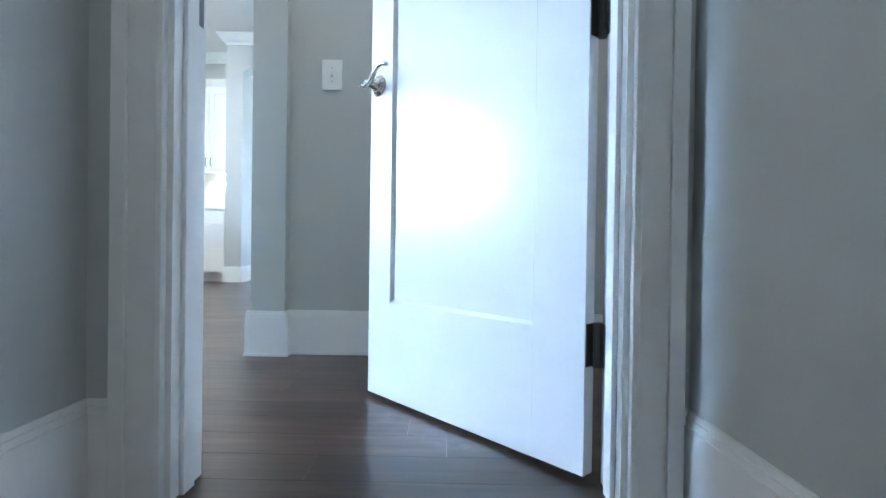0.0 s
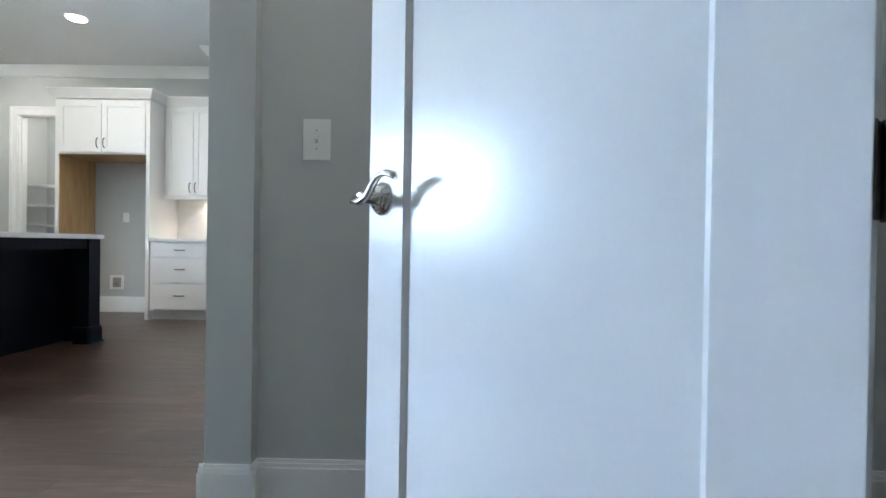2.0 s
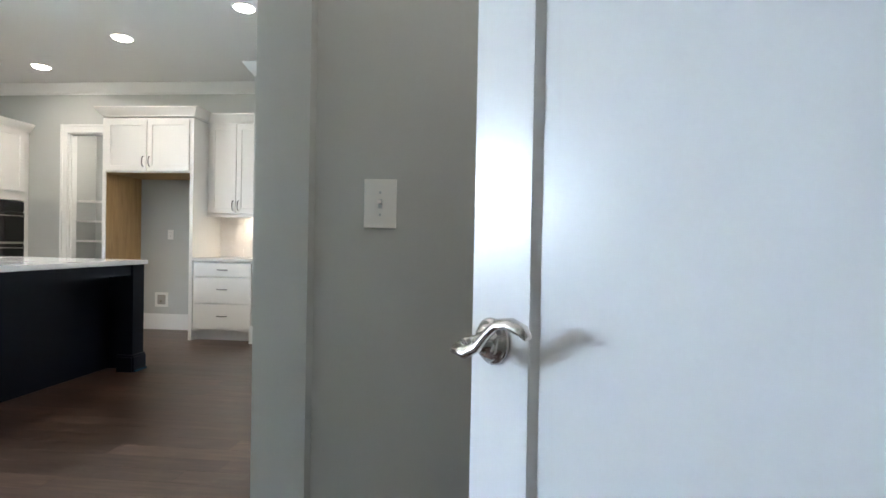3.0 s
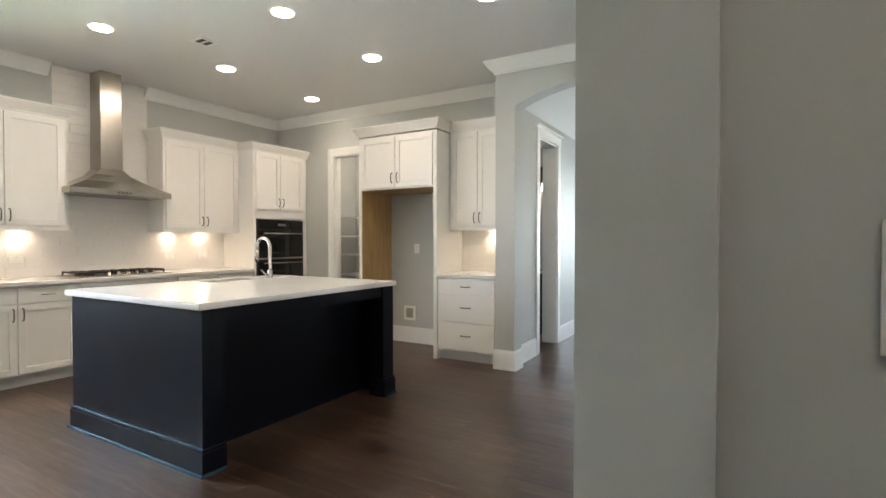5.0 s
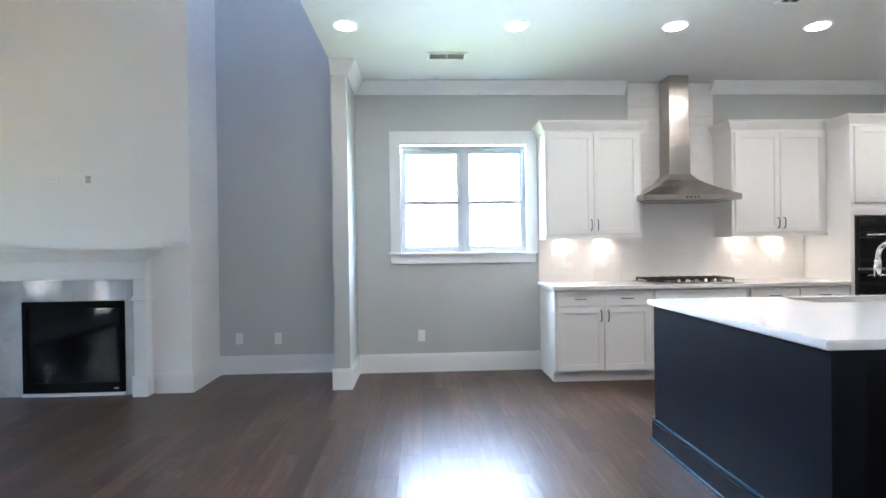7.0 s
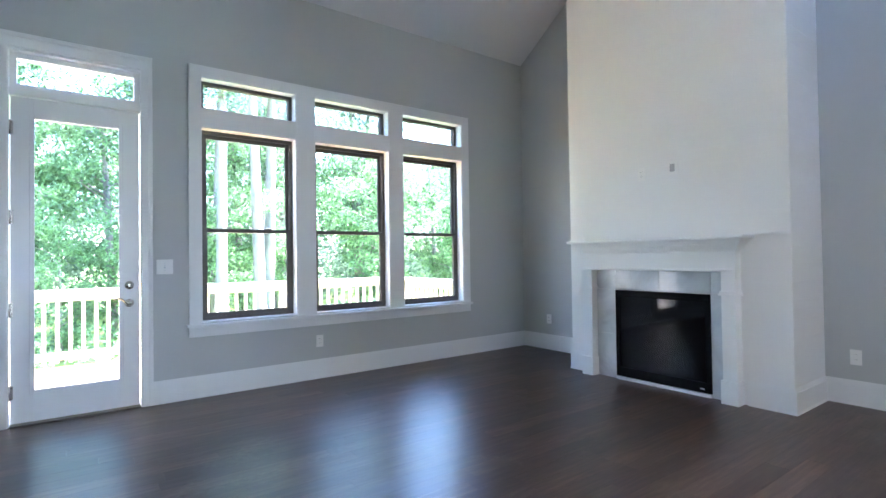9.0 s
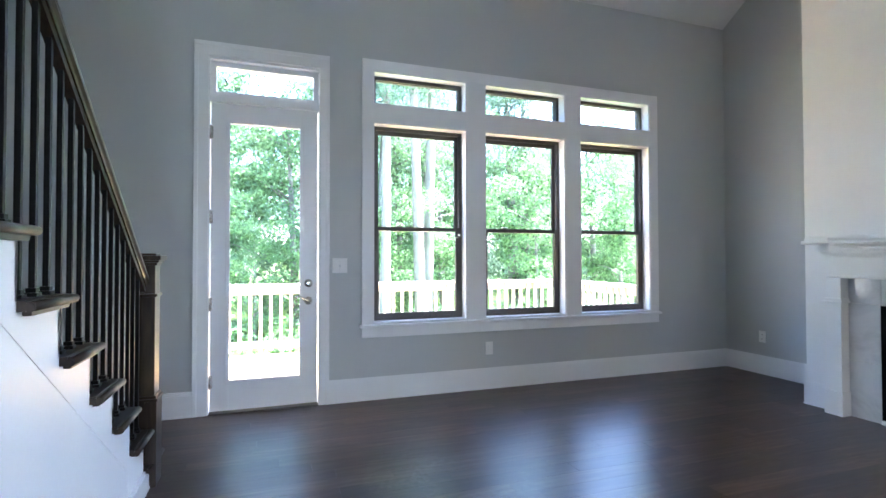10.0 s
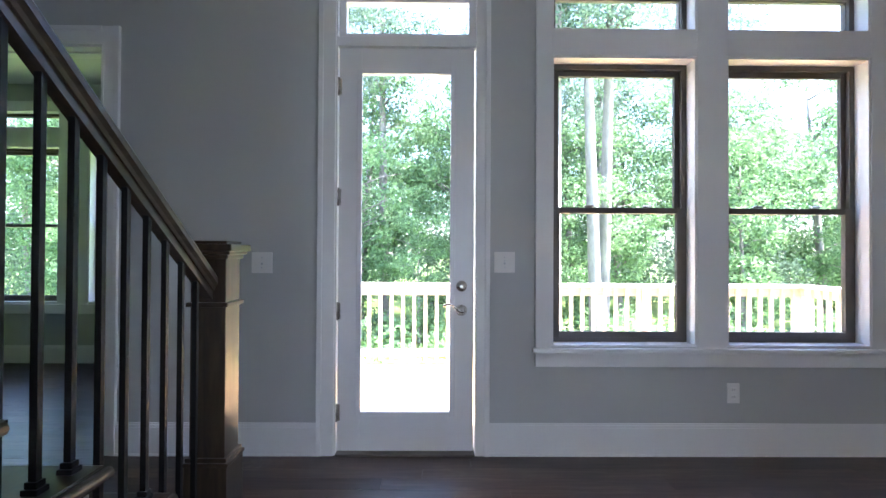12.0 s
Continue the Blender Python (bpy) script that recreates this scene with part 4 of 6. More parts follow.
def pull(parent, pt, u, d, z, vertical=True, length=0.11):
    b = bmesh.new()
    h = length / 2
    if vertical:
        path = [pt(u, d, z - h), pt(u, d + 0.02, z - h * 0.9), pt(u, d + 0.03, z - h * 0.4), pt(u, d + 0.03, z + h * 0.4), pt(u, d + 0.02, z + h * 0.9), pt(u, d, z + h)]
    else:
        path = [pt(u - h, d, z), pt(u - h * 0.9, d + 0.02, z), pt(u - h * 0.4, d + 0.03, z), pt(u + h * 0.4, d + 0.03, z), pt(u + h * 0.9, d + 0.02, z), pt(u + h, d, z)]
    tube(b, path, 0.0058, 8)
    part("handle", b, M_HINGE, parent, "dark nickel bar pull")


def shaker(owner, put, pt, u0, u1, d, z0, z1, name="cabinet_door", pull_at=None, flat=False, mat=None):
    b = bmesh.new()
    r = 0.058
    if flat or (z1 - z0) < 0.2:
        put(b, u0, u1, d, d + 0.019, z0, z1, 0.002)
    else:
        e = 0.002
        rings = []
        for k, dd in ((0.0, 0.0), (0.0, 0.019 - e), (e, 0.019), (r - e, 0.019), (r, 0.019 - e), (r, 0.0)):
            rings.append([b.verts.new(pt(p, d + dd, q)) for p, q in ((u0 + k, z0 + k), (u1 - k, z0 + k), (u1 - k, z1 - k), (u0 + k, z1 - k))])
        for p, q in zip(rings, rings[1:] + rings[:1]):
            for k in range(4):
                b.faces.new((p[k], p[(k + 1) % 4], q[(k + 1) % 4], q[k]))
        bmesh.ops.recalc_face_normals(b, faces=b.faces[:])
    ob = part(name, b, mat or M_CAB, owner)
    if not (flat or (z1 - z0) < 0.2):
        b = bmesh.new()
        put(b, u0 + r - 0.004, u1 - r + 0.004, d + 0.001, d + 0.009, z0 + r - 0.004, z1 - r + 0.004)
        part("door_panel", b, mat or M_CAB, ob)
    if pull_at:
        pull(ob, pt, pull_at[0], d + 0.019, pull_at[1], pull_at[2])
    return ob


def cab_crown(owner, pt, u0, u1, depth, z, left=True, right=True):
    b = bmesh.new()
    prof = [(0.002, 0.0), (0.008, 0.002), (0.008, 0.014), (0.014, 0.022), (0.03, 0.045), (0.048, 0.07), (0.056, 0.084), (0.062, 0.088), (0.062, 0.105)]
    rings = []
    for o, h in prof:
        p, q = u0 - (o if left else 0), u1 + (o if right else 0)
        rings.append([b.verts.new(pt(*c, z + h)) for c in ((p, 0.002), (p, depth + o), (q, depth + o), (q, 0.002))])
    for r, s in zip(rings, rings[1:]):
        for k in range(4):
            b.faces.new((r[k], r[(k + 1) % 4], s[(k + 1) % 4], s[k]))
    b.faces.new(rings[0][::-1])
    b.faces.new(rings[-1])
    bmesh.ops.recalc_face_normals(b, faces=b.faces[:])
    part("crown", b, M_CAB, owner)


def upper(name, side, u0, u1, depth, z0, z1, label, top, left=True, right=True, pulls=True, rail=True):
    put, pt = wallmap(side)
    c = thing(name, pt((u0 + u1) / 2, 0, z0), label, "cabinet", "kitchen wall cabinets")
    b = bmesh.new()
    put(b, u0, u1, 0.002, depth, z0, z1 + 0.02)
    part("body", b, M_CAB, c)
    m = (u0 + u1) / 2
    g = 0.003
    zz = z0 + 0.11
    shaker(c, put, pt, u0 + 0.03, m - g, depth, z0 + 0.02, z1 - 0.02, pull_at=(m - 0.032, zz, True))
    shaker(c, put, pt, m + g, u1 - 0.03, depth, z0 + 0.02, z1 - 0.02, pull_at=(m + 0.032, zz, True))
    if rail:
        b = bmesh.new()
        put(b, u0 - 0.006, u1 + 0.006, depth - 0.02, depth + 0.012, z0 - 0.028, z0, 0.003)
        put(b, u0 - 0.006, u0 + 0.012, 0.002, depth - 0.02, z0 - 0.028, z0)
        put(b, u1 - 0.012, u1 + 0.006, 0.002, depth - 0.02, z0 - 0.028, z0)
        part("light_rail", b, M_CAB, c)
    cab_crown(c, pt, u0, u1, depth, top - 0.105, left, right)
    return c


upper("wall_cabinet", "W", 3.445, 4.43, 0.315, 1.405, 2.46, "white shaker wall cabinet with two doors beside the window", 2.56)
upper("wall_cabinet", "W", 5.37, 6.37, 0.315, 1.405, 2.46, "white shaker wall cabinet with two doors beside the oven tower", 2.56, True, False)
upper("wall_cabinet", "N", -2.715, -2.015, 0.315, 1.42, 2.49, "white shaker wall cabinet over the drawer base", 2.595, False, False)


def base_cab(u0, u1, label, doors, top_drawers, handles=True):
    put, pt = wallmap("W")
    c = thing("base_cabinet", pt((u0 + u1) / 2, 0, 0), label, "cabinet", "kitchen base cabinets")
    b = bmesh.new()
    put(b, u0, u1, 0.002, 0.585, 0.1, 0.89)
    put(b, u0 + 0.0, u1, 0.002, 0.525, 0.0, 0.1)
    part("body", b, M_CAB, c)
    n = top_drawers
    for k in range(n):
        p, q = u0 + 0.02 + (u1 - u0 - 0.04) * k / n, u0 + 0.02 + (u1 - u0 - 0.04) * (k + 1) / n
        shaker(c, put, pt, p + 0.003, q - 0.003, 0.585, 0.735, 0.875, "drawer_front", ((p + q) / 2, 0.805, False) if handles else None, True)
    for k in range(doors):
        p, q = u0 + 0.02 + (u1 - u0 - 0.04) * k / doors, u0 + 0.02 + (u1 - u0 - 0.04) * (k + 1) / doors
        uu = q - 0.035 if k % 2 == 0 else p + 0.035
        shaker(c, put, pt, p + 0.003, q - 0.003, 0.585, 0.12, 0.725, pull_at=(uu, 0.64, True))
    return c


base_cab(3.455, 4.40, "white shaker base cabinet with two drawers and two doors", 2, 2)
base_cab(4.402, 5.34, "white shaker base cabinet under the gas cooktop", 2, 1, False)
base_cab(5.342, 6.368, "white shaker base cabinet with drawers beside the oven", 2, 2)
b = bmesh.new()
bx(b, KW + 0.002, KW + 0.63, 3.43, 6.368, 0.89, 0.925, 0.004)
tagged(new("countertop", mesh_of("countertop", b, M_QUARTZ)), "white quartz worktop along the kitchen wall", "countertop")
b = bmesh.new()
bx(b, -2.718, -2.01, NK - 0.615, NK - 0.002, 0.89, 0.925, 0.004)
tagged(new("countertop", mesh_of("countertop", b, M_QUARTZ)), "short white quartz worktop over the drawers", "countertop")

# oven tower
put, pt = wallmap("W")
c = thing("oven_tower", pt(6.8, 0, 0), "tall white cabinet with built-in black double oven", "cabinet")
for nm, q in (("side_panel", (6.372, 6.41, 0.002, 0.60, 0, 2.46)), ("side_panel", (7.20, 7.225, 0.002, 0.60, 0, 2.46)), ("upper_box", (6.41, 7.20, 0.002, 0.60, 1.57, 2.46)),
              ("lower_box", (6.41, 7.20, 0.002, 0.60, 0.0, 0.42)), ("back_panel", (6.41, 7.20, 0.002, 0.04, 0.42, 1.57)), ("filler_strip", (7.225, 7.296, 0.002, 0.58, 0, 2.46))):
    part(nm, put(bmesh.new(), *q), M_CAB, c)
shaker(c, put, pt, 6.405, 6.795, 0.60, 1.69, 2.43, pull_at=(6.765, 1.79, True))
shaker(c, put, pt, 6.802, 7.195, 0.60, 1.69, 2.43, pull_at=(6.832, 1.79, True))
shaker(c, put, pt, 6.405, 7.195, 0.60, 0.12, 0.40, "drawer_front", (6.8, 0.3, False))
cab_crown(c, pt, 6.372, 7.296, 0.60, 2.44, True, False)
o = thing("double_oven", pt(6.8, 0.6, 0.43), "black glass and steel built-in microwave and oven", "oven")
b = bmesh.new()
put(b, 6.415, 7.195, 0.05, 0.612, 0.43, 1.56, 0.003)
part("body", b, M_BLACK, o)
for z0, z1 in ((0.46, 1.03), (1.06, 1.42)):
    b = bmesh.new()
    put(b, 6.425, 7.185, 0.612, 0.636, z0, z1, 0.004)
    d = part("oven_door", b, M_BLACKGLASS, o, "black glass oven door")
    b = bmesh.new()
    put(b, 6.50, 7.11, 0.636, 0.638, z0 + 0.09, z1 - 0.1)
    part("oven_window", b, M_BLACKGLASS, d)
    b = tube(bmesh.new(), [pt(6.47, 0.675, z1 - 0.045), pt(7.14, 0.675, z1 - 0.045)], 0.011, 12)
    for u in (6.5, 7.11):
        put(b, u - 0.008, u + 0.008, 0.634, 0.672, z1 - 0.053, z1 - 0.037)
    part("handle", b, M_STEEL, d, "steel bar handle")
b = bmesh.new()
put(b, 6.425, 7.185, 0.612, 0.632, 1.435, 1.55, 0.003)
cp = part("control_panel", b, M_BLACKGLASS, o)
b = bmesh.new()
put(b, 6.74, 6.87, 0.632, 0.6335, 1.475, 1.51)
part("display", b, paint("display_grey", (0.10, 0.11, 0.12), 0.3), cp)
for z in (1.045,):
    b = bmesh.new()
    put(b, 6.425, 7.185, 0.612, 0.634, z - 0.012, z + 0.012)
    part("trim_strip", b, M_STEEL, o)

# range hood
h = thing("range_hood", (KW, 4.86, 1.75), "stainless steel pyramid chimney range hood over the cooktop", "range hood")
HY0, HY1, HC = 4.372, 5.358, 4.865
b = bmesh.new()
bx(b, KW + 0.035, KW + 0.50, HY0, HY1, 1.745, 1.80, 0.003)
lo = [(KW + 0.035, HY0), (KW + 0.50, HY0), (KW + 0.50, HY1), (KW + 0.035, HY1)]
hi = [(KW + 0.035, HC - 0.112), (KW + 0.26, HC - 0.112), (KW + 0.26, HC + 0.112), (KW + 0.035, HC + 0.112)]
rings = [[b.verts.new((*Vector(p).lerp(Vector(q), f), z)) for p, q in zip(lo, hi)] for f, z in ((0, 1.80), (0.5, 1.885), (0.85, 1.965), (1.0, 2.03))]
for p, q in zip(rings, rings[1:]):
    for k in range(4):
        b.faces.new((p[k], p[(k + 1) % 4], q[(k + 1) % 4], q[k]))
part("canopy", b, M_STEEL, h)
b = bmesh.new()
bx(b, KW + 0.035, KW + 0.256, HC - 0.108, HC + 0.108, 2.025, 2.42, 0.002)
part("lower_duct_cover", b, M_STEEL, h)
part("upper_duct_cover", box(KW + 0.035, KW + 0.251, HC - 0.103, HC + 0.103, 2.42, CEIL - 0.002, 0.002), M_STEEL, h)
for k in range(4):
    part("button", lathe(bmesh.new(), (KW + 0.50, HC - 0.06 + 0.04 * k, 1.772), (1, 0, 0), [(0, 0.008), (0.004, 0.008)], 10), M_BLACK, h)
b = bmesh.new()
for k in range(3):
    bx(b, KW + 0.07, KW + 0.46, HY0 + 0.03 + 0.285 * k, HY0 + 0.30 + 0.285 * k, 1.738, 1.745)
part("filter", b, M_STEEL, h)

# cooktop
ck = thing("cooktop", (KW + 0.33, 4.87, 0.925), "gas cooktop with black cast-iron grates and front knobs", "cooktop")
part("tray", box(KW + 0.09, KW + 0.58, 4.43, 5.31, 0.925, 0.938, 0.004), M_STEEL, ck)
for k in range(3):
    y0 = 4.45 + 0.285 * k
    b = bmesh.new()
    for u in (0.0, 0.08, 0.16, 0.255):
        bx(b, KW + 0.12, KW + 0.47, y0 + u, y0 + u + 0.014, 0.958, 0.975, 0.003)
    for u in (0.12, 0.29, 0.456):
        bx(b, KW + u, KW + u + 0.014, y0, y0 + 0.27, 0.955, 0.97, 0.003)
    for u in (0.12, 0.456):
        for v in (0.0, 0.256):
            bx(b, KW + u, KW + u + 0.014, y0 + v, y0 + v + 0.014, 0.938, 0.958)
    part("grate", b, M_BLACK, ck, "black cast-iron grate")
for x, y in ((0.2, 4.58), (0.39, 4.58), (0.3, 4.87), (0.2, 5.16), (0.39, 5.16)):
    part("burner", lathe(bmesh.new(), (KW + x, y, 0.938), (0, 0, 1), [(0, 0.05), (0.008, 0.048), (0.01, 0.035), (0.016, 0.034), (0.018, 0.02)], 20), M_BLACK, ck)
for k in range(5):
    part("knob", lathe(bmesh.new(), (KW + 0.535, 4.69 + 0.09 * k, 0.938), (0, 0, 1), [(0, 0.021), (0.006, 0.021), (0.008, 0.017), (0.03, 0.015), (0.032, 0.01)], 18), M_STEEL, ck, "steel control knob")

# refrigerator surround
put, pt = wallmap("N")
c = thing("refrigerator_surround", pt(-3.26, 0, 0), "white cabinet surround round an empty refrigerator bay", "cabinet")
b = bmesh.new()
put(b, -3.80, -3.762, 0.002, 0.60, 0, 2.48)
part("left_panel", b, M_CAB, c)
b = bmesh.new()
put(b, -3.762, -3.757, 0.01, 0.585, 0.19, 1.87)
put(b, -3.757, -2.763, 0.01, 0.585, 1.862, 1.868)
part("raw_lining", b, M_PLY, c, "unpainted tan plywood lining")
b = bmesh.new()
put(b, -2.762, -2.722, 0.002, 0.60, 0, 2.48)
part("right_panel", b, M_CAB, c)
b = bmesh.new()
put(b, -3.762, -2.762, 0.002, 0.60, 1.87, 2.48)
part("body", b, M_CAB, c)
shaker(c, put, pt, -3.755, -3.265, 0.60, 1.885, 2.455, pull_at=(-3.30, 1.99, True))
shaker(c, put, pt, -3.258, -2.768, 0.60, 1.885, 2.455, pull_at=(-3.223, 1.99, True))
cab_crown(c, pt, -3.80, -2.722, 0.60, 2.495, True, True)

# drawer base
c = thing("drawer_cabinet", pt(-2.38, 0, 0), "white base cabinet with three drawers", "cabinet", "kitchen base cabinets")
b = bmesh.new()
put(b, -2.718, -2.015, 0.002, 0.58, 0.1, 0.89)
put(b, -2.718, -2.015, 0.002, 0.52, 0.0, 0.1)
part("body", b, M_CAB, c)
for z0, z1 in ((0.72, 0.872), (0.425, 0.71), (0.125, 0.415)):
    shaker(c, put, pt, -2.70, -2.04, 0.58, z0, z1, "drawer_front", (-2.37, (z0 + z1) / 2 + (0.0 if z1 > 0.8 else 0.01), False), True)

# island
isl = thing("kitchen_island", (-3.15, 4.64, 0), "dark navy painted kitchen island with corner posts", "island")
IX0, IX1, IY0, IY1 = -3.86, -2.415, 3.745, 5.485
b = bmesh.new()
bx(b, IX0, IX1 - 0.30, IY0, IY1, 0, 0.906)
part("body", b, M_NAVY, isl)
part("side_panel", box(IX1 - 0.30, IX1 - 0.13, IY0, IY0 + 0.03, 0, 0.906), M_NAVY, isl)
part("side_panel", box(IX1 - 0.30, IX1 - 0.13, IY1 - 0.03, IY1, 0, 0.906), M_NAVY, isl)
for y0, y1 in ((IY0, IY0 + 0.135), (IY1 - 0.135, IY1)):
    part("post", box(IX1 - 0.13, IX1, y0, y1, 0, 0.906), M_NAVY, isl)
part("apron", box(IX1 - 0.13, IX1 - 0.02, IY0 + 0.135, IY1 - 0.135, 0.82, 0.906), M_NAVY, isl)
b = bmesh.new()
for d, za, zb in ((0.014, 0.0, 0.125), (0.009, 0.125, 0.145)):
    bx(b, IX0 - d, IX1 + d, IY0 - d, IY0, za, zb)
    bx(b, IX0 - d, IX1 + d, IY1, IY1 + d, za, zb)
    bx(b, IX0 - d, IX0, IY0, IY1, za, zb)
    for y0, y1 in ((IY0, IY0 + 0.135), (IY1 - 0.135, IY1)):
        bx(b, IX1, IX1 + d, y0, y1, za, zb)
    bx(b, IX1 - 0.13, IX1, IY0 + 0.135, IY0 + 0.135 + d, za, zb)
    bx(b, IX1 - 0.13, IX1, IY1 - 0.135 - d, IY1 - 0.135, za, zb)
part("base_moulding", b, M_NAVY, isl)
# Strip added to carry the painted gleam along the base moulding's top.
part("base_glint_strip", box(IX0 - 0.017, IX1 + 0.017, IY0 - 0.017, IY0, 0.145, 0.155, 0.003), M_NAVYGLINT, isl)
for x0, x1, y0, y1 in ((IX0 - 0.03, IX1 + 0.03, IY0 - 0.03, IY0 - 0.014), (IX1 + 0.014, IX1 + 0.03, IY0 - 0.014, IY0 + 0.135), (IX1 + 0.014, IX1 + 0.03, IY1 - 0.135, IY1 + 0.014), (IX0 - 0.03, IX0 - 0.014, IY0 - 0.014, IY1 + 0.014)):
    part("shoe_moulding", box(x0, x1, y0, y1, 0, 0.018, 0.005), M_NAVYGLINT, isl)
# worktop with a sink cut-out
SX0, SX1, SY0, SY1 = -3.82, -3.525, 4.62, 5.36
b = bmesh.new()
TX0, TX1, TY0, TY1 = -3.9, -2.395, 3.715, 5.51
bx(b, TX0, SX0, TY0, TY1, 0.907, 0.945)
bx(b, SX1, TX1, TY0, TY1, 0.907, 0.945)
bx(b, SX0, SX1, TY0, SY0, 0.907, 0.945)
bx(b, SX0, SX1, SY1, TY1, 0.907, 0.945)
bmesh.ops.remove_doubles(b, verts=b.verts[:], dist=0.0001)
seen = {}
for f in b.faces:
    seen.setdefault(tuple(round(v, 4) for v in f.calc_center_median()), []).append(f)
bmesh.ops.delete(b, geom=[f for fs in seen.values() if len(fs) > 1 for f in fs], context="FACES")
edge = [e for e in b.edges if all(abs(v.co.x - TX0) < 1e-4 or abs(v.co.x - TX1) < 1e-4 or abs(v.co.y - TY0) < 1e-4 or abs(v.co.y - TY1) < 1e-4 for v in e.verts) and len(e.link_faces) == 2 and e.calc_face_angle(0) > 1]
bmesh.ops.bevel(b, geom=edge, offset=0.006, segments=2, affect="EDGES")
tagged(new("island_countertop", mesh_of("island_countertop", b, M_QUARTZ)), "polished white quartz island worktop with a sink cut-out", "countertop")
sk = thing("kitchen_sink", (-3.62, 4.99, 0.7), "undermount stainless steel sink in the island", "sink")
b = bmesh.new()
bx(b, SX0 - 0.01, SX0, SY0 - 0.01, SY1 + 0.01, 0.69, 0.906)
bx(b, SX1, SX1 + 0.01, SY0 - 0.01, SY1 + 0.01, 0.69, 0.906)
bx(b, SX0, SX1, SY0 - 0.01, SY0, 0.69, 0.906)
bx(b, SX0, SX1, SY1, SY1 + 0.01, 0.69, 0.906)
bx(b, SX0, SX1, SY0, SY1, 0.69, 0.70)
part("basin", b, M_STEEL, sk)
part("drain", lathe(bmesh.new(), (-3.70, 5.03, 0.70), (0, 0, 1), [(0, 0.045), (0.003, 0.044), (0.004, 0.03)], 20), M_STEEL, sk)
fc = thing("kitchen_faucet", (-3.468, 5.10, 0.945), "brushed nickel pull-down gooseneck faucet on the island", "faucet")
FX, FYY = -3.468, 5.10
part("base", lathe(bmesh.new(), (FX, FYY, 0.945), (0, 0, 1), [(0, 0.028), (0.006, 0.028), (0.01, 0.024), (0.075, 0.022), (0.085, 0.016)], 20), M_NICKEL, fc)
arc = [(FX, FYY, 1.0), (FX, FYY, 1.2)] + [(FX - 0.085 + 0.085 * math.cos(a), FYY, 1.22 + 0.085 * math.sin(a)) for a in [math.pi * k / 9 for k in range(10)]] + [(FX - 0.172, FYY, 1.19)]
part("gooseneck", tube(bmesh.new(), arc, 0.0145, 12), M_NICKEL, fc)
part("spray_head", tube(bmesh.new(), [(FX - 0.172, FYY, 1.195), (FX - 0.176, FYY, 1.14), (FX - 0.178, FYY, 1.09)], [0.0175, 0.02, 0.016], 14), M_NICKEL, fc)
part("handle", tube(bmesh.new(), [(FX, FYY - 0.02, 0.985), (FX, FYY - 0.05, 0.99), (FX + 0.005, FYY - 0.1, 1.03)], [0.010, 0.008, 0.006], 10), M_NICKEL, fc)


# plates, boxes and vents
def plate(name, at, n, label, slots="outlet", w=0.07, hgt=0.115, group=""):
    """A wall plate whose face looks along n (axis aligned)."""
    at, n = Vector(at), Vector(n)
    u = Vector((-n.y, n.x, 0))
    o = thing(name, at, label, "outlet" if slots != "switch" else "light switch", group)

    def slab(b, u0, u1, d0, d1, z0, z1, bev=0.0):
        p, q = at + u * u0 + n * d0, at + u * u1 + n * d1
        return bx(b, min(p.x, q.x), max(p.x, q.x), min(p.y, q.y), max(p.y, q.y), at.z + z0, at.z + z1, bev)
    part("plate", slab(bmesh.new(), -w / 2, w / 2, 0.0005, 0.006, -hgt / 2, hgt / 2, 0.0025), M_PLATE, o)
    gangs = max(1, round(w / 0.085))
    for g in range(gangs):
        c0 = (g - (gangs - 1) / 2) * 0.046
        if slots == "outlet":
            for dz in (-0.021, 0.021):
                r = part("receptacle", slab(bmesh.new(), c0 - 0.0165, c0 + 0.0165, 0.006, 0.0075, dz - 0.0135, dz + 0.0135, 0.003), M_PLATE, o)
                for du in (-0.006, 0.006):
                    part("slot", slab(bmesh.new(), c0 + du - 0.001, c0 + du + 0.001, 0.0076, 0.0079, dz - 0.002, dz + 0.006), M_DARKSLOT, r)
        elif slots == "switch":
            # Grey on toggle surround and screws stands in for their shading.
            part("toggle", slab(bmesh.new(), c0 - 0.005, c0 + 0.005, 0.006, 0.0068, -0.012, 0.012), M_VINYL, o)
            b = slab(bmesh.new(), c0 - 0.0045, c0 + 0.0045, 0.0065, 0.022, 0.0, 0.010, 0.002)
            part("lever", b, M_PLATE, o)
            for dz in (-0.03, 0.03):
                part("screw", slab(bmesh.new(), c0 - 0.003, c0 + 0.003, 0.006, 0.0068, dz - 0.003, dz + 0.003, 0.001), M_VINYL, o)
    return o


OUT = "white double outlet plate on the grey wall"
SWI = "white toggle switch plate on the grey wall"
plate("light_switch", (0.239, YH, 1.237), (0, -1, 0), SWI, "switch", 0.09, 0.134)
plate("light_switch", (-1.624, S, 1.16), (0, 1, 0), "white double toggle switch plate beside the patio door", "switch", 0.125, 0.125)
plate("light_switch", (-0.167, S, 1.15), (0, 1, 0), "white double toggle switch plate beyond the stairs", "switch", 0.125, 0.125)
plate("light_switch", (-1.911, 11.87, 1.166), (0, -1, 0), "white switch plate beside the front door", "switch", 0.13, 0.12)
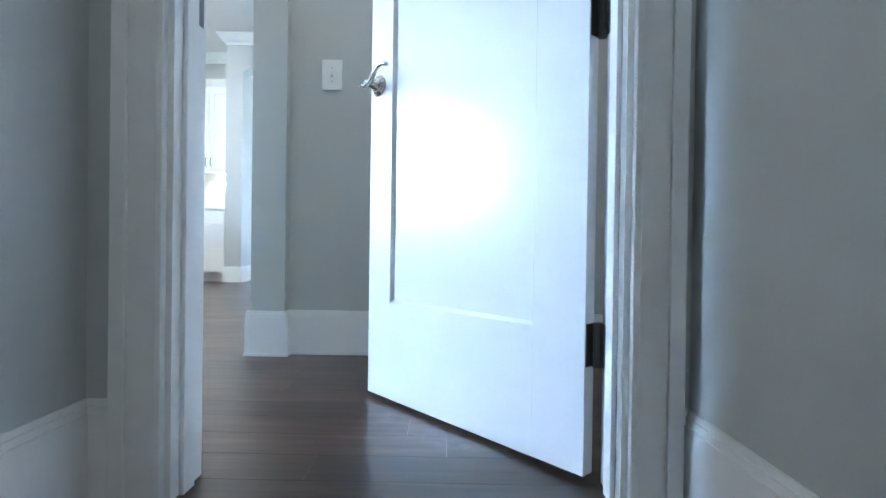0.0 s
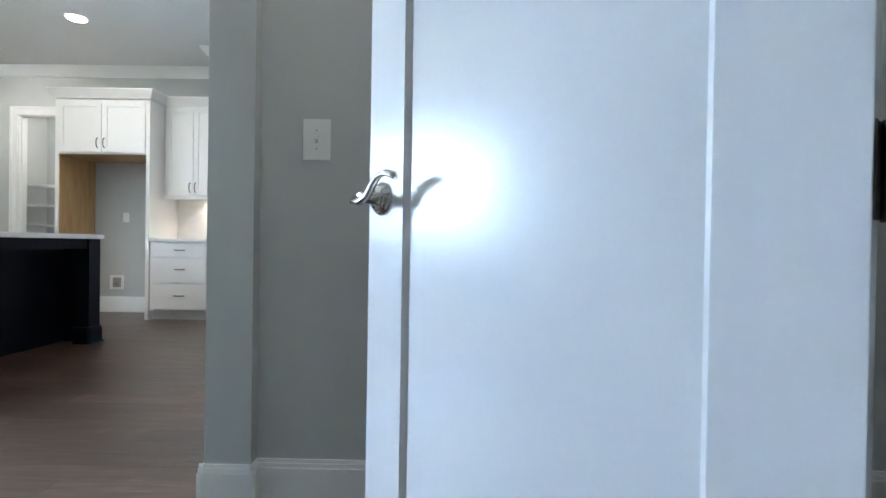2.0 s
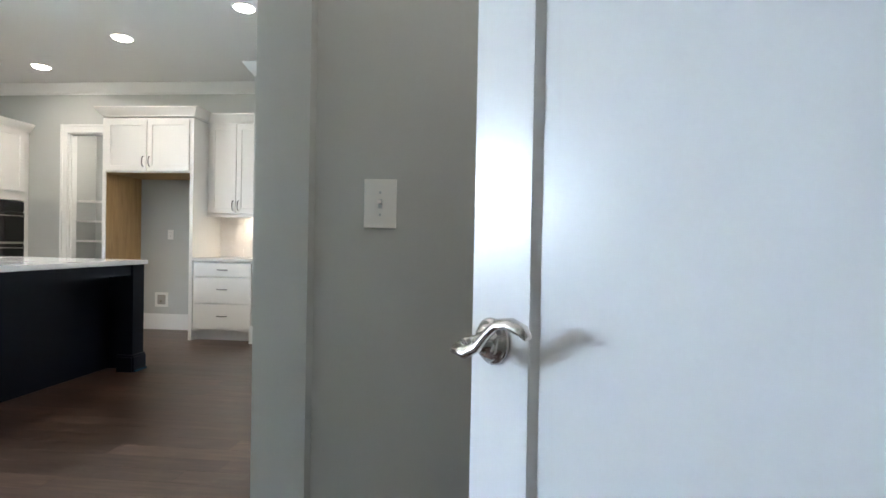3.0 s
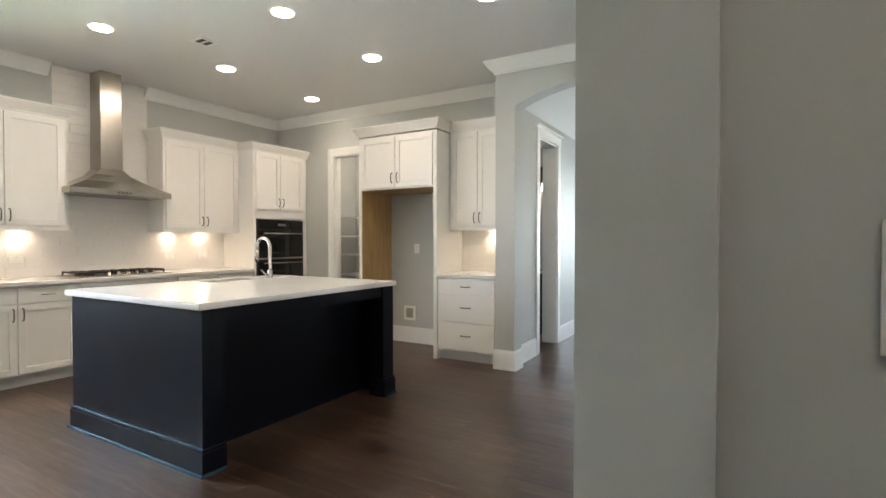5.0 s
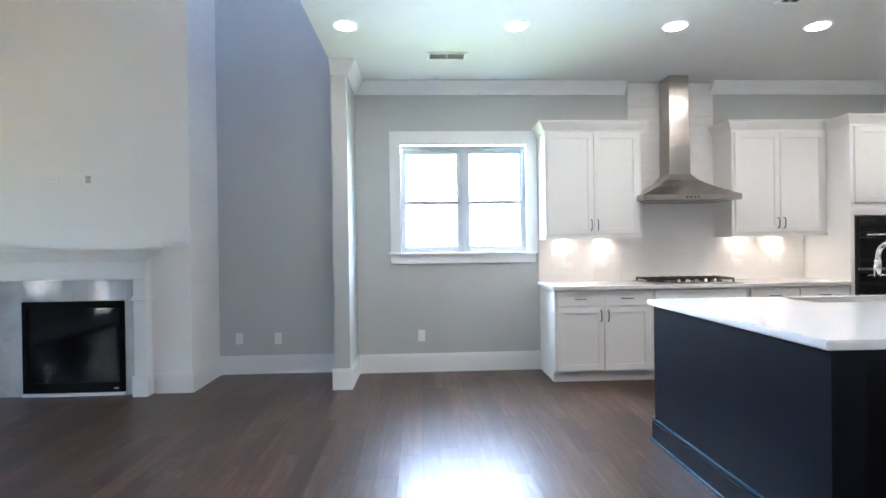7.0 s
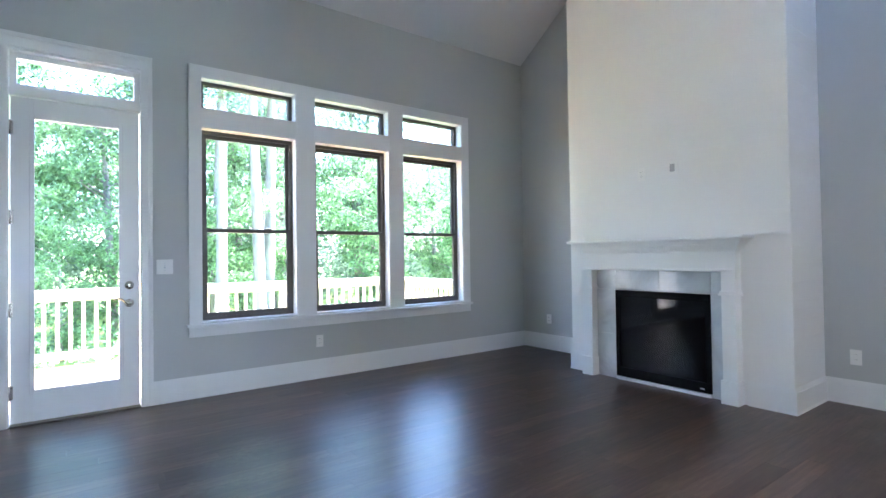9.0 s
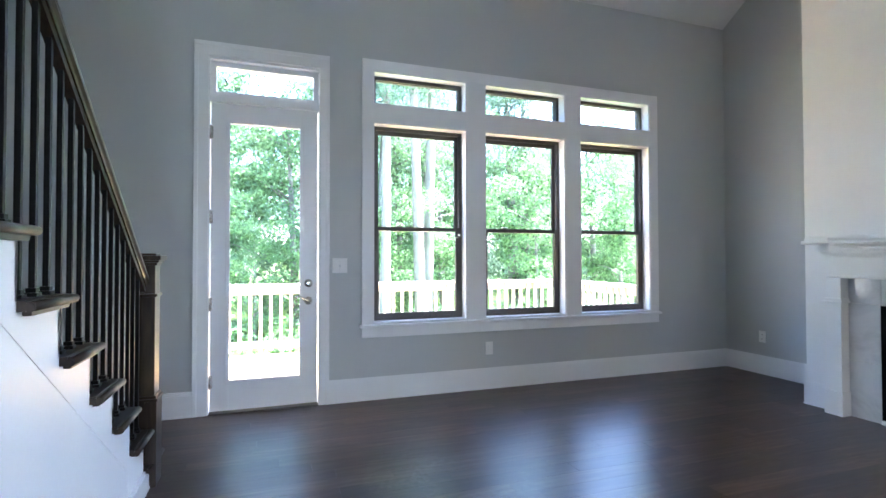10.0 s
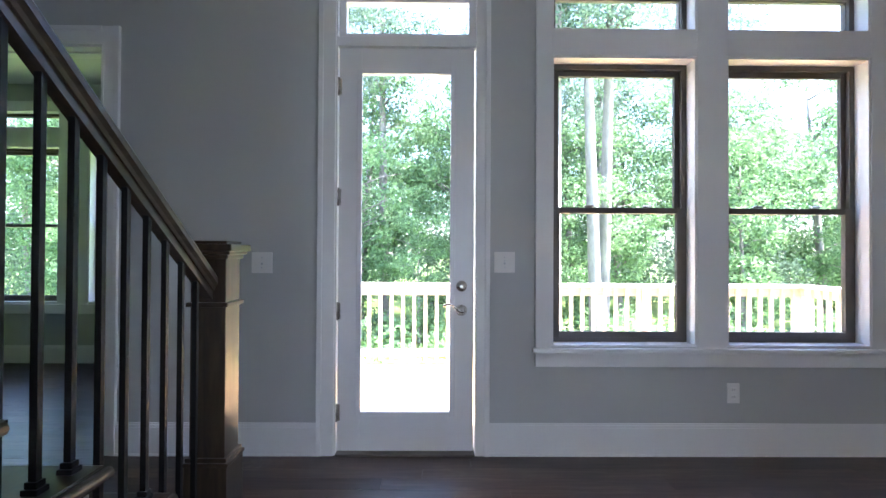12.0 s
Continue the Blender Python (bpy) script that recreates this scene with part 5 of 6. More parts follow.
for at, n in (((-3.01, S, 0.376), (0, 1, 0)), ((KW, 2.187, 0.382), (1, 0, 0)), ((LW, 0.26, 0.375), (1, 0, 0)), ((LW, 0.665, 0.37), (1, 0, 0)), ((LW, -2.90, 0.39), (1, 0, 0)), ((-3.371, NK, 1.182), (0, -1, 0))):
    plate("wall_outlet", at, n, OUT, "outlet", 0.075, 0.12, "wall outlets")
for y in (3.75, 4.12, 5.62, 6.05):
    plate("wall_outlet", (KW + 0.012, y, 1.10), (1, 0, 0), "white outlet plate set sideways in the backsplash", "outlet", 0.115, 0.07, "backsplash outlets")
o = thing("water_supply_box", (-3.478, NK, 0.37), "recessed white refrigerator water supply box", "supply box")
b = bmesh.new()
for u0, u1, z0, z1 in ((-0.085, -0.055, -0.09, 0.09), (0.055, 0.085, -0.09, 0.09), (-0.055, 0.055, 0.06, 0.09), (-0.055, 0.055, -0.09, -0.06)):
    bx(b, -3.478 + u0, -3.478 + u1, NK - 0.012, NK - 0.001, 0.37 + z0, 0.37 + z1, 0.002)
part("flange", b, M_PLATE, o)
# Flat plate; the shade inside the box is put into its grey.
part("recess", box(-3.533, -3.423, NK - 0.004, NK - 0.001, 0.31, 0.43), paint("box_shadow_grey", (0.35, 0.33, 0.3), 0.6), o)
part("valve", lathe(bmesh.new(), (-3.478, NK - 0.005, 0.35), (0, -1, 0), [(0, 0.012), (0.02, 0.012), (0.022, 0.006)], 12), M_NICKEL, o)


# Builds the ceiling's own cans and the added fill cans alike.
def can_light(x, y, z=CEIL, lamp=1.0):
    o = thing("recessed_light", (x, y, z), "round white recessed ceiling light, switched on", "ceiling light", "recessed ceiling lights")
    b = lathe(bmesh.new(), (x, y, z), (0, 0, -1), [(-0.002, 0.098), (0.004, 0.097), (0.007, 0.088), (0.006, 0.078)], 28)
    part("trim_ring", b, M_TRIM, o)
    part("lens", lathe(bmesh.new(), (x, y, z - 0.006), (0, 0, -1), [(0, 0.078), (0.004, 0.077), (0.006, 0.05)], 28), M_CANLENS, o, "glowing warm white lens")
    if lamp:
        spot_lamp("recessed_light_lamp", (x, y, z - 0.03), W_SPOT * lamp, 130, 0.7, 0.07, WARM)
    return o


for x, y in ((-4.5, 1.63), (-4.49, 2.97), (-4.48, 4.24), (-4.46, 5.40), (-4.51, 6.65), (-2.97, 4.81), (-2.98, 5.92), (-1.49, 5.37)):
    can_light(x, y)
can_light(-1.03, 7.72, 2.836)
# Three unseen cans, added to brighten the pantry, hall and near kitchen.
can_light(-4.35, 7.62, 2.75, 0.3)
can_light(0.85, 2.12, CEIL, 0.5)
can_light(-1.49, 3.25, CEIL, 1.3)


def vent(at, lx, ly, n, label, dark):
    o = thing("ceiling_vent", at, label, "vent")
    b = bmesh.new()
    x, y, z = at
    bx(b, x - lx / 2, x + lx / 2, y - ly / 2, y - ly / 2 + 0.025, z - 0.008, z)
    bx(b, x - lx / 2, x + lx / 2, y + ly / 2 - 0.025, y + ly / 2, z - 0.008, z)
    bx(b, x - lx / 2, x - lx / 2 + 0.025, y - ly / 2 + 0.025, y + ly / 2 - 0.025, z - 0.008, z)
    bx(b, x + lx / 2 - 0.025, x + lx / 2, y - ly / 2 + 0.025, y + ly / 2 - 0.025, z - 0.008, z)
    bx(b, x - lx / 2 + 0.025, x + lx / 2 - 0.025, y - 0.008, y + 0.008, z - 0.008, z)
    part("frame", b, M_TRIM, o)
    part("backing", box(x - lx / 2 + 0.025, x + lx / 2 - 0.025, y - ly / 2 + 0.025, y + ly / 2 - 0.025, z - 0.002, z - 0.0005), dark, o)
    for k in range(n):
        xx = x - lx / 2 + 0.035 + (lx - 0.07) * k / (n - 1)
        s = bmesh.new()
        prism(s, [(xx - 0.008, z - 0.002), (xx - 0.006, z - 0.002), (xx + 0.008, z - 0.009), (xx + 0.006, z - 0.009)], "y", y - ly / 2 + 0.025, y + ly / 2 - 0.025)
        part("slat", s, M_TRIM if dark is not M_DARKSLOT else M_VINYL, o)


# The backing's dark colour carries the shade behind the slats.
vent((-5.12, 2.452, CEIL), 0.17, 0.36, 7, "white slatted ceiling air register", paint("vent_shadow", (0.22, 0.22, 0.22), 0.7))
vent((-4.02, 4.86, CEIL), 0.17, 0.17, 5, "small square grey ceiling vent", M_DARKSLOT)

# under-cabinet puck lights
for at in ((-5.78, 3.70, 1.405), (-5.78, 4.13, 1.405), (-5.78, 5.60, 1.405), (-5.78, 6.01, 1.405), (-2.27, NK - 0.085, 1.42)):
    o = thing("puck_light", at, "small glowing puck light below a wall cabinet", "puck light", "under-cabinet puck lights")
    part("housing", lathe(bmesh.new(), at, (0, 0, -1), [(0, 0.034), (0.01, 0.034), (0.012, 0.03)], 20), M_PLATE, o)
    part("lens", lathe(bmesh.new(), (at[0], at[1], at[2] - 0.012), (0, 0, -1), [(0, 0.028), (0.002, 0.027)], 20), M_PUCK, o)
    spot_lamp("puck_lamp", (at[0], at[1], at[2] - 0.025), W_PUCK * (1.8 if at[0] > -3 else 1.0), 140, 0.5, 0.025, (1.0, 0.80, 0.58))

# pantry wire shelves
for z in (0.50, 0.79, 1.085, 1.352, 1.62):
    o = thing("pantry_shelf", (-4.4, 7.88, z), "white wire pantry shelf on the back wall", "shelf", "pantry shelves")
    b = bmesh.new()
    for k in range(11):
        y = 7.72 + 0.033 * k
        bx(b, -4.99, -3.71, y - 0.003, y + 0.003, z - 0.003, z + 0.003)
    part("wire", b, M_WIRE, o)
    part("front_lip", box(-4.99, -3.71, 7.70, 7.712, z - 0.022, z + 0.006, 0.002), M_WIRE, o)

# powder room
v = thing("vanity", (-2.7, 8.85, 0), "dark bathroom vanity with a white top", "vanity")
part("body", box(-3.2, -2.06, 8.55, 9.098, 0.1, 0.84, 0.003), M_NAVY, v)
part("toe_kick", box(-3.2, -2.06, 8.62, 9.098, 0.0, 0.1), M_BLACK, v)
part("top", box(-3.22, -2.05, 8.53, 9.098, 0.84, 0.87, 0.004), M_QUARTZ, v)
part("faucet", tube(bmesh.new(), [(-2.6, 9.0, 0.87), (-2.6, 9.0, 1.0), (-2.6, 8.97, 1.05), (-2.6, 8.9, 1.05), (-2.6, 8.87, 1.02)], 0.013, 10), M_BLACK, v)
v = thing("vanity_light", (-2.5, 9.09, 2.2), "dark metal bath light bar over the vanity", "wall lamp")
part("back_plate", box(-2.85, -2.12, 9.06, 9.098, 2.05, 2.35, 0.004), M_BLACK, v)
for x in (-2.7, -2.3):
    part("shade", lathe(bmesh.new(), (x, 9.0, 2.12), (0, 0, -1), [(0, 0.03), (0.02, 0.045), (0.12, 0.06)], 18), glow("vanity_shade", (1.0, 0.85, 0.65), 0.8), v, "glowing glass shade")
spot_lamp("vanity_lamp", (-2.5, 8.9, 1.98), 0.12, 150, 0.6, 0.06, WARM)

# ---- fireplace ----
FX1, FYA, FYB = -5.31, -2.0, 0.057
bm = box(LW, FX1 - 0.014, FYA + 0.014, FYB - 0.014, 0, 5.6)
ch = structure("chimney_breast", bm, M_SHIP, "white painted shiplap chimney breast", "chimney breast")
fp = thing("fireplace_mantel", (FX1, -1.0, 0), "white painted fireplace mantel with stepped shelf and legs", "mantel")
for y0, y1 in ((-1.775, -1.665), (-0.41, -0.30)):
    l = bmesh.new()
    bx(l, FX1, FX1 + 0.1, y0, y1, 0, 1.06, 0.003)
    bx(l, FX1, FX1 + 0.116, y0 - 0.012, y1 + 0.012, 0, 0.186, 0.003)
    bx(l, FX1, FX1 + 0.118, y0 - 0.018, y1 + 0.018, 0.868, 0.884, 0.004)
    bx(l, FX1, FX1 + 0.11, y0 - 0.01, y1 + 0.01, 0.884, 0.905, 0.004)
    part("leg", l, M_TRIM, fp)
part("frieze", box(FX1, FX1 + 0.092, -1.775, -0.30, 1.06, 1.27, 0.003), M_TRIM, fp)
part("frieze_bead", box(FX1 + 0.092, FX1 + 0.1, -1.775, -0.30, 1.064, 1.082, 0.003), M_TRIM, fp)
b = bmesh.new()
for d, za, zb in ((0.105, 1.225, 1.24), (0.118, 1.24, 1.262), (0.138, 1.262, 1.285), (0.158, 1.285, 1.305), (0.17, 1.305, 1.325)):
    bx(b, FX1, FX1 + d, -1.775 - d + 0.092, -0.30 + d - 0.092, za, zb, 0.003)
part("bed_moulding", b, M_TRIM, fp)
part("shelf", box(FX1, FX1 + 0.215, -1.885, -0.19, 1.325, 1.352, 0.004), M_TRIM, fp)
part("band", box(FX1, FX1 + 0.012, FYA, -1.81, 1.352, 1.378, 0.002), M_TRIM, fp)
part("band", box(FX1, FX1 + 0.012, -0.265, FYB, 1.352, 1.378, 0.002), M_TRIM, fp)
sur = thing("fireplace_surround", (FX1, -1.0, 0), "grey veined marble tile fireplace surround", "surround")
part("backer", box(FX1, FX1 + 0.008, -1.665, -0.41, 0, 1.06), M_GROUT, sur)
for y0, y1, z0, z1 in ((-1.662, -1.445, 0.0, 0.43), (-1.662, -1.445, 0.433, 0.868), (-0.533, -0.412, 0, 0.43), (-0.533, -0.412, 0.433, 0.868), (-1.662, -1.445, 0.871, 1.058), (-1.442, -0.99, 0.871, 1.058), (-0.987, -0.533, 0.871, 1.058), (-0.530, -0.412, 0.871, 1.058)):
    part("tile", box(FX1 + 0.008, FX1 + 0.018, y0, y1, z0, z1, 0.0015), M_MARBLE, sur)
fb = thing("gas_fireplace", (FX1, -0.99, 0.03), "black glass-fronted gas fireplace insert", "fireplace")
b = bmesh.new()
for y0, y1, z0, z1 in ((-1.442, -1.40, 0.03, 0.865), (-0.578, -0.536, 0.03, 0.865), (-1.40, -0.578, 0.80, 0.865), (-1.40, -0.578, 0.03, 0.12)):
    bx(b, FX1 + 0.008, FX1 + 0.03, y0, y1, z0, z1, 0.003)
part("frame", b, M_FIREBOX, fb)
part("glass_front", box(FX1 + 0.012, FX1 + 0.018, -1.40, -0.578, 0.12, 0.80), M_FIREGLASS, fb)
part("top_louvre", box(FX1 + 0.03, FX1 + 0.036, -1.425, -0.553, 0.812, 0.826, 0.002), M_FIREBOX, fb)
part("badge", box(FX1 + 0.03, FX1 + 0.0315, -0.63, -0.59, 0.06, 0.07), M_VINYL, fb, "small pale maker's badge")
part("hearth_strip", box(FX1 + 0.008, FX1 + 0.04, -1.442, -0.536, 0.0, 0.028, 0.002), M_TRIM, fb)
b = bmesh.new()
for d, za, zb in ((0.015, 0.012, 0.168), (0.02, 0.0, 0.012), (0.011, 0.168, 0.182), (0.006, 0.182, 0.194)):
    bx(b, FX1, FX1 + d, FYA - d, -1.815, za, zb)
    bx(b, FX1, FX1 + d, -0.26, FYB + d, za, zb)
    bx(b, LW, FX1, FYB, FYB + d, za, zb)
    bx(b, LW, FX1, FYA - d, FYA, za, zb)
structure("baseboard_chimney", b, M_TRIM, "white painted baseboard round the chimney breast", "baseboard")
plate("wall_outlet", (FX1, -1.15, 1.96), (1, 0, 0), "white outlet plate over the mantel", "outlet", 0.075, 0.12)
o = thing("media_box", (FX1, -0.845, 1.98), "small recessed grey media cable box over the mantel", "cable box")
part("flange", box(FX1 + 0.0005, FX1 + 0.006, -0.89, -0.80, 1.92, 2.04, 0.002), M_PLATE, o)
part("recess", box(FX1 + 0.006, FX1 + 0.008, -0.87, -0.825, 1.945, 2.015), paint("media_grey", (0.45, 0.45, 0.45), 0.6), o)

# ---- stairs ----
st_ = thing("staircase", (0.07, -2.3, 0), "staircase with dark stained treads and white stringer wall", "stairs", "", "structure")
R0, RISE, RUN, NOSE, NT = 0.128, 0.197, 0.283, -2.345, 13
XS, XE = -0.44, 0.60
outline = [(NOSE + 0.03, 0.0)]
for k in range(NT):
    z = R0 + RISE * k - 0.03
    outline += [(NOSE + 0.03 + RUN * k, z), (NOSE + 0.03 + RUN * (k + 1), z)]
YE = NOSE + 0.03 + RUN * NT
outline += [(YE, 0.0)]
b = bmesh.new()
b2 = [(p, q) for p, q in outline if p <= 1.44]
b2 = [*b2, (1.44, b2[-1][1]), (1.44, 0.0)]
prism(b, b2, "x", XS, XS + 0.1)
part("stringer_wall", b, M_TRIM, st_, "white painted panelled stringer wall")
b = bmesh.new()
s0 = RISE / RUN
zz = lambda y, o: o + s0 * (y - NOSE)
prism(b, [(-1.72, 0.25), (1.4, zz(1.4, -0.18)), (1.4, zz(1.4, -0.192)), (-1.72, 0.238)], "x", XS - 0.003, XS)
part("panel_moulding", b, M_TRIM, st_)
part("base_shoe", box(XS - 0.016, XS, NOSE + 0.06, 1.4, 0, 0.03, 0.005), M_TRIM, st_)
part("panel_stile", box(XS - 0.003, XS, -1.73, -1.715, 0.03, 0.245), M_TRIM, st_)
for k in range(NT):
    y0, z = NOSE + RUN * k, R0 + RISE * k
    b = bmesh.new()
    xw = XE if y0 < -0.45 else -0.02
    n = 6
    prof = [(y0 + RUN + 0.03, z - 0.028), (y0 + RUN + 0.03, z)] + [(y0 + 0.014 - 0.014 * math.sin(math.pi * j / n), z - 0.014 + 0.014 * math.cos(math.pi * j / n)) for j in range(n + 1)]
    prism(b, prof, "x", XS - 0.02, xw)
    prism(b, [(y0 + 0.0, z - 0.003), (y0 + RUN + 0.02, z - 0.003), (y0 + RUN + 0.02, z - 0.026), (y0, z - 0.026)], "x", XS - 0.034, XS - 0.02)
    tube(b, [(XS - 0.034, y0 + 0.012, z - 0.0145), (XS - 0.034, y0 + RUN + 0.045, z - 0.0145)], 0.0135, 10)
    t = part("tread", b, M_STAIN, st_, "dark stained wooden tread with rounded nosing" if k == 0 else "")
    b = bmesh.new()
    prism(b, [(y0 + 0.012, z - 0.028), (y0 + RUN, z - 0.028), (y0 + RUN, z - 0.042), (y0 + 0.02, z - 0.042)], "x", XS - 0.022, XS - 0.001)
    part("cove_moulding", b, M_STAIN, t)
    part("riser", box(XS + 0.0, xw, y0 + 0.028, y0 + 0.04, z - RISE if k else 0.0, z - 0.028), M_TRIM, st_)
b = bmesh.new()
for d, za, zb in ((0.015, 0.012, 0.1), (0.02, 0.0, 0.012), (0.01, 0.1, 0.112)):
    bx(b, XS - d, XS, NOSE + 0.03, 1.44, za, zb)
part("skirting", b, M_TRIM, st_)

nw = thing("newel_post", (-0.41, -2.165, 0), "dark stained square box newel post with moulded cap", "newel post")
NX, NY = -0.412, -2.165
HW = 0.062
part("shaft", box(NX - HW, NX + HW, NY - HW, NY + HW, 0, 1.2, 0.003), M_NEWEL, nw)
part("base_box", box(NX - HW - 0.013, NX + HW + 0.013, NY - HW - 0.013, NY + HW + 0.013, 0, 0.455, 0.003), M_NEWEL, nw)
b = bmesh.new()
for o_, za, zb in ((0.018, 0.455, 0.47), (0.010, 0.47, 0.485)):
    bx(b, NX - HW - o_, NX + HW + o_, NY - HW - o_, NY + HW + o_, za, zb, 0.004)
part("base_moulding", b, M_NEWEL, nw)
b = bmesh.new()
bx(b, NX - HW - 0.012, NX + HW + 0.012, NY - HW - 0.012, NY + HW + 0.012, 1.015, 1.032, 0.005)
part("collar", b, M_NEWEL, nw)
b = bmesh.new()
for o_, za, zb in ((0.010, 1.185, 1.2), (0.02, 1.2, 1.213), (0.03, 1.213, 1.238)):
    bx(b, NX - HW - o_, NX + HW + o_, NY - HW - o_, NY + HW + o_, za, zb, 0.004)
bx(b, NX - HW - 0.005, NX + HW + 0.005, NY - HW - 0.005, NY + HW + 0.005, 1.238, 1.25, 0.005)
part("cap", b, M_NEWEL, nw)

hr = thing("stair_handrail", (-0.41, -2.1, 1.1), "dark stained wooden handrail rising from the newel post", "handrail")
RZ = lambda y: 1.075 + s0 * (y + 2.10)


def slanted(b, prof, y0, y1, zf):
    """A profile of (x, dz) swept up the stair slope."""
    a = [b.verts.new((p, y0, zf(y0) + q)) for p, q in prof]
    c = [b.verts.new((p, y1, zf(y1) + q)) for p, q in prof]
    n = len(prof)
    b.faces.new(a[::-1])
    b.faces.new(c)
    for k in range(n):
        b.faces.new((a[k], a[(k + 1) % n], c[(k + 1) % n], c[k]))
    bmesh.ops.recalc_face_normals(b, faces=b.faces[:])
    return b


prof = [(-0.022, 0.0), (-0.026, 0.012), (-0.034, 0.024), (-0.034, 0.045), (-0.026, 0.06), (-0.01, 0.067), (0.01, 0.067), (0.026, 0.06), (0.034, 0.045), (0.034, 0.024), (0.026, 0.012), (0.022, 0.0)]
part("rail", slanted(bmesh.new(), [(NX + p, q) for p, q in prof], NY + HW, 1.3, RZ), M_STAIN, hr)
part("fillet", slanted(bmesh.new(), [(NX - 0.016, -0.03), (NX - 0.016, 0.001), (NX + 0.016, 0.001), (NX + 0.016, -0.03)], NY + HW, 1.3, RZ), M_STAIN, hr)
# balusters: three on each tread
for k in range(NT):
    for j in range(3):
        y = NOSE + RUN * k + 0.05 + j * RUN / 3
        if y < NY + HW + 0.03 or y > 1.25:
            continue
        z0, z1 = R0 + RISE * k, RZ(y) - 0.02
        o = thing("baluster", (NX, y, z0), "square black iron baluster with a flared shoe", "baluster", "stair balusters")
        part("bar", box(NX - 0.008, NX + 0.008, y - 0.008, y + 0.008, z0, z1, 0.001), M_IRON, o)
        s = bmesh.new()
        bx(s, NX - 0.017, NX + 0.017, y - 0.017, y + 0.017, z0, z0 + 0.012, 0.002)
        bx(s, NX - 0.013, NX + 0.013, y - 0.013, y + 0.013, z0 + 0.012, z0 + 0.026, 0.003)
        part("shoe", s, M_IRON, o)
wr = thing("wall_handrail", (0.55, -2.1, 1.05), "dark stained handrail on the stair wall", "handrail")
part("rail", slanted(bmesh.new(), [(0.53 + p * 0.8, q) for p, q in prof], -2.12, -0.25, lambda y: 1.02 + s0 * (y + 2.12)), M_STAIN, wr)
for y in (-1.9, -0.9):
    part("bracket", tube(bmesh.new(), [(0.598, y, 0.97 + s0 * (y + 2.12)), (0.56, y, 0.95 + s0 * (y + 2.12)), (0.53, y, 1.02 + s0 * (y + 2.12))], 0.007, 8), M_IRON, wr)

bs_ = thing("basement_stairs", (0.65, 0.5, -1.14), "dark stained wooden steps going down to the basement", "stairs", "", "structure")
for k in range(5):
    y1, z = HY1_ - 0.25 * k, -0.19 * (k + 1)
    y0 = max(y1 - 0.25, CY0)
    part("tread", box(HX0 + 0.001, HX1 - 0.001, y0 + 0.001, y1 - 0.02, z - 0.03, z, 0.004), M_STAIN, bs_)
    part("riser", box(HX0 + 0.001, HX1 - 0.001, y1 - 0.02, y1 - 0.001, z - 0.03, z + 0.17, 0.0), M_TRIM, bs_)

# ---- outside: deck, grass, trees ----
DZ = -0.06
structure("ground", box(-400, 400, -500, 300, -2.0, -1.2), M_GRASS, "grassy ground sloping away behind the house", "ground")
dk = thing("deck", (-2.6, -4.7, DZ), "new pale pine deck behind the house", "deck", "", "structure")
pl = box(-0.07, 0.07, 0, 2.5, -0.03, 0, 0.003)
plm = mesh_of("deck_board", pl, M_PINE)
for k in range(38):
    ob = new("deck_board", plm)
    ob.parent = dk
    ob.matrix_parent_inverse = Matrix.Translation(-BASE[dk.name])
    ob.location = (-5.45 + 0.146 * k, -6.02, DZ)
part("rim", box(-5.5, -0.0, -6.06, -6.02, DZ - 0.25, DZ), M_PINE, dk)
dr_ = thing("deck_railing", (-2.6, -5.93, DZ), "pale pine deck railing with square pickets", "railing")
RT = 0.885
for x in (-5.34, -3.55, -1.75, 0.05):
    part("post", box(x - 0.045, x + 0.045, -5.98, -5.89, DZ, RT - 0.04, 0.004), M_PINE, dr_)
part("post", box(-5.385, -5.295, -3.65, -3.56, DZ, RT - 0.04, 0.004), M_PINE, dr_)
part("top_rail", box(-5.4, 0.1, -6.0, -5.86, RT - 0.04, RT, 0.004), M_PINE, dr_)
part("upper_rail", box(-5.295, 0.005, -5.955, -5.915, RT - 0.135, RT - 0.045, 0.003), M_PINE, dr_)
part("lower_rail", box(-5.295, 0.005, -5.955, -5.915, 0.06, 0.15, 0.003), M_PINE, dr_)
part("top_rail", box(-5.41, -5.27, -5.86, -3.54, RT - 0.04, RT, 0.004), M_PINE, dr_)
part("upper_rail", box(-5.36, -5.32, -5.89, -3.65, RT - 0.135, RT - 0.045, 0.003), M_PINE, dr_)
part("lower_rail", box(-5.36, -5.32, -5.89, -3.65, 0.06, 0.15, 0.003), M_PINE, dr_)
pk = mesh_of("picket", box(-0.018, 0.018, -0.018, 0.018, 0.03, RT - 0.045, 0.002), M_PINE)
spots = [(-5.21 + 0.125 * k, -5.897) for k in range(42)] + [(-5.302, -5.75 + 0.125 * k) for k in range(17)]
for x, y in spots:
    ob = new("picket", pk)
    ob.parent = dr_
    ob.matrix_parent_inverse = Matrix.Translation(-BASE[dr_.name])
    ob.location = (x, y, 0)


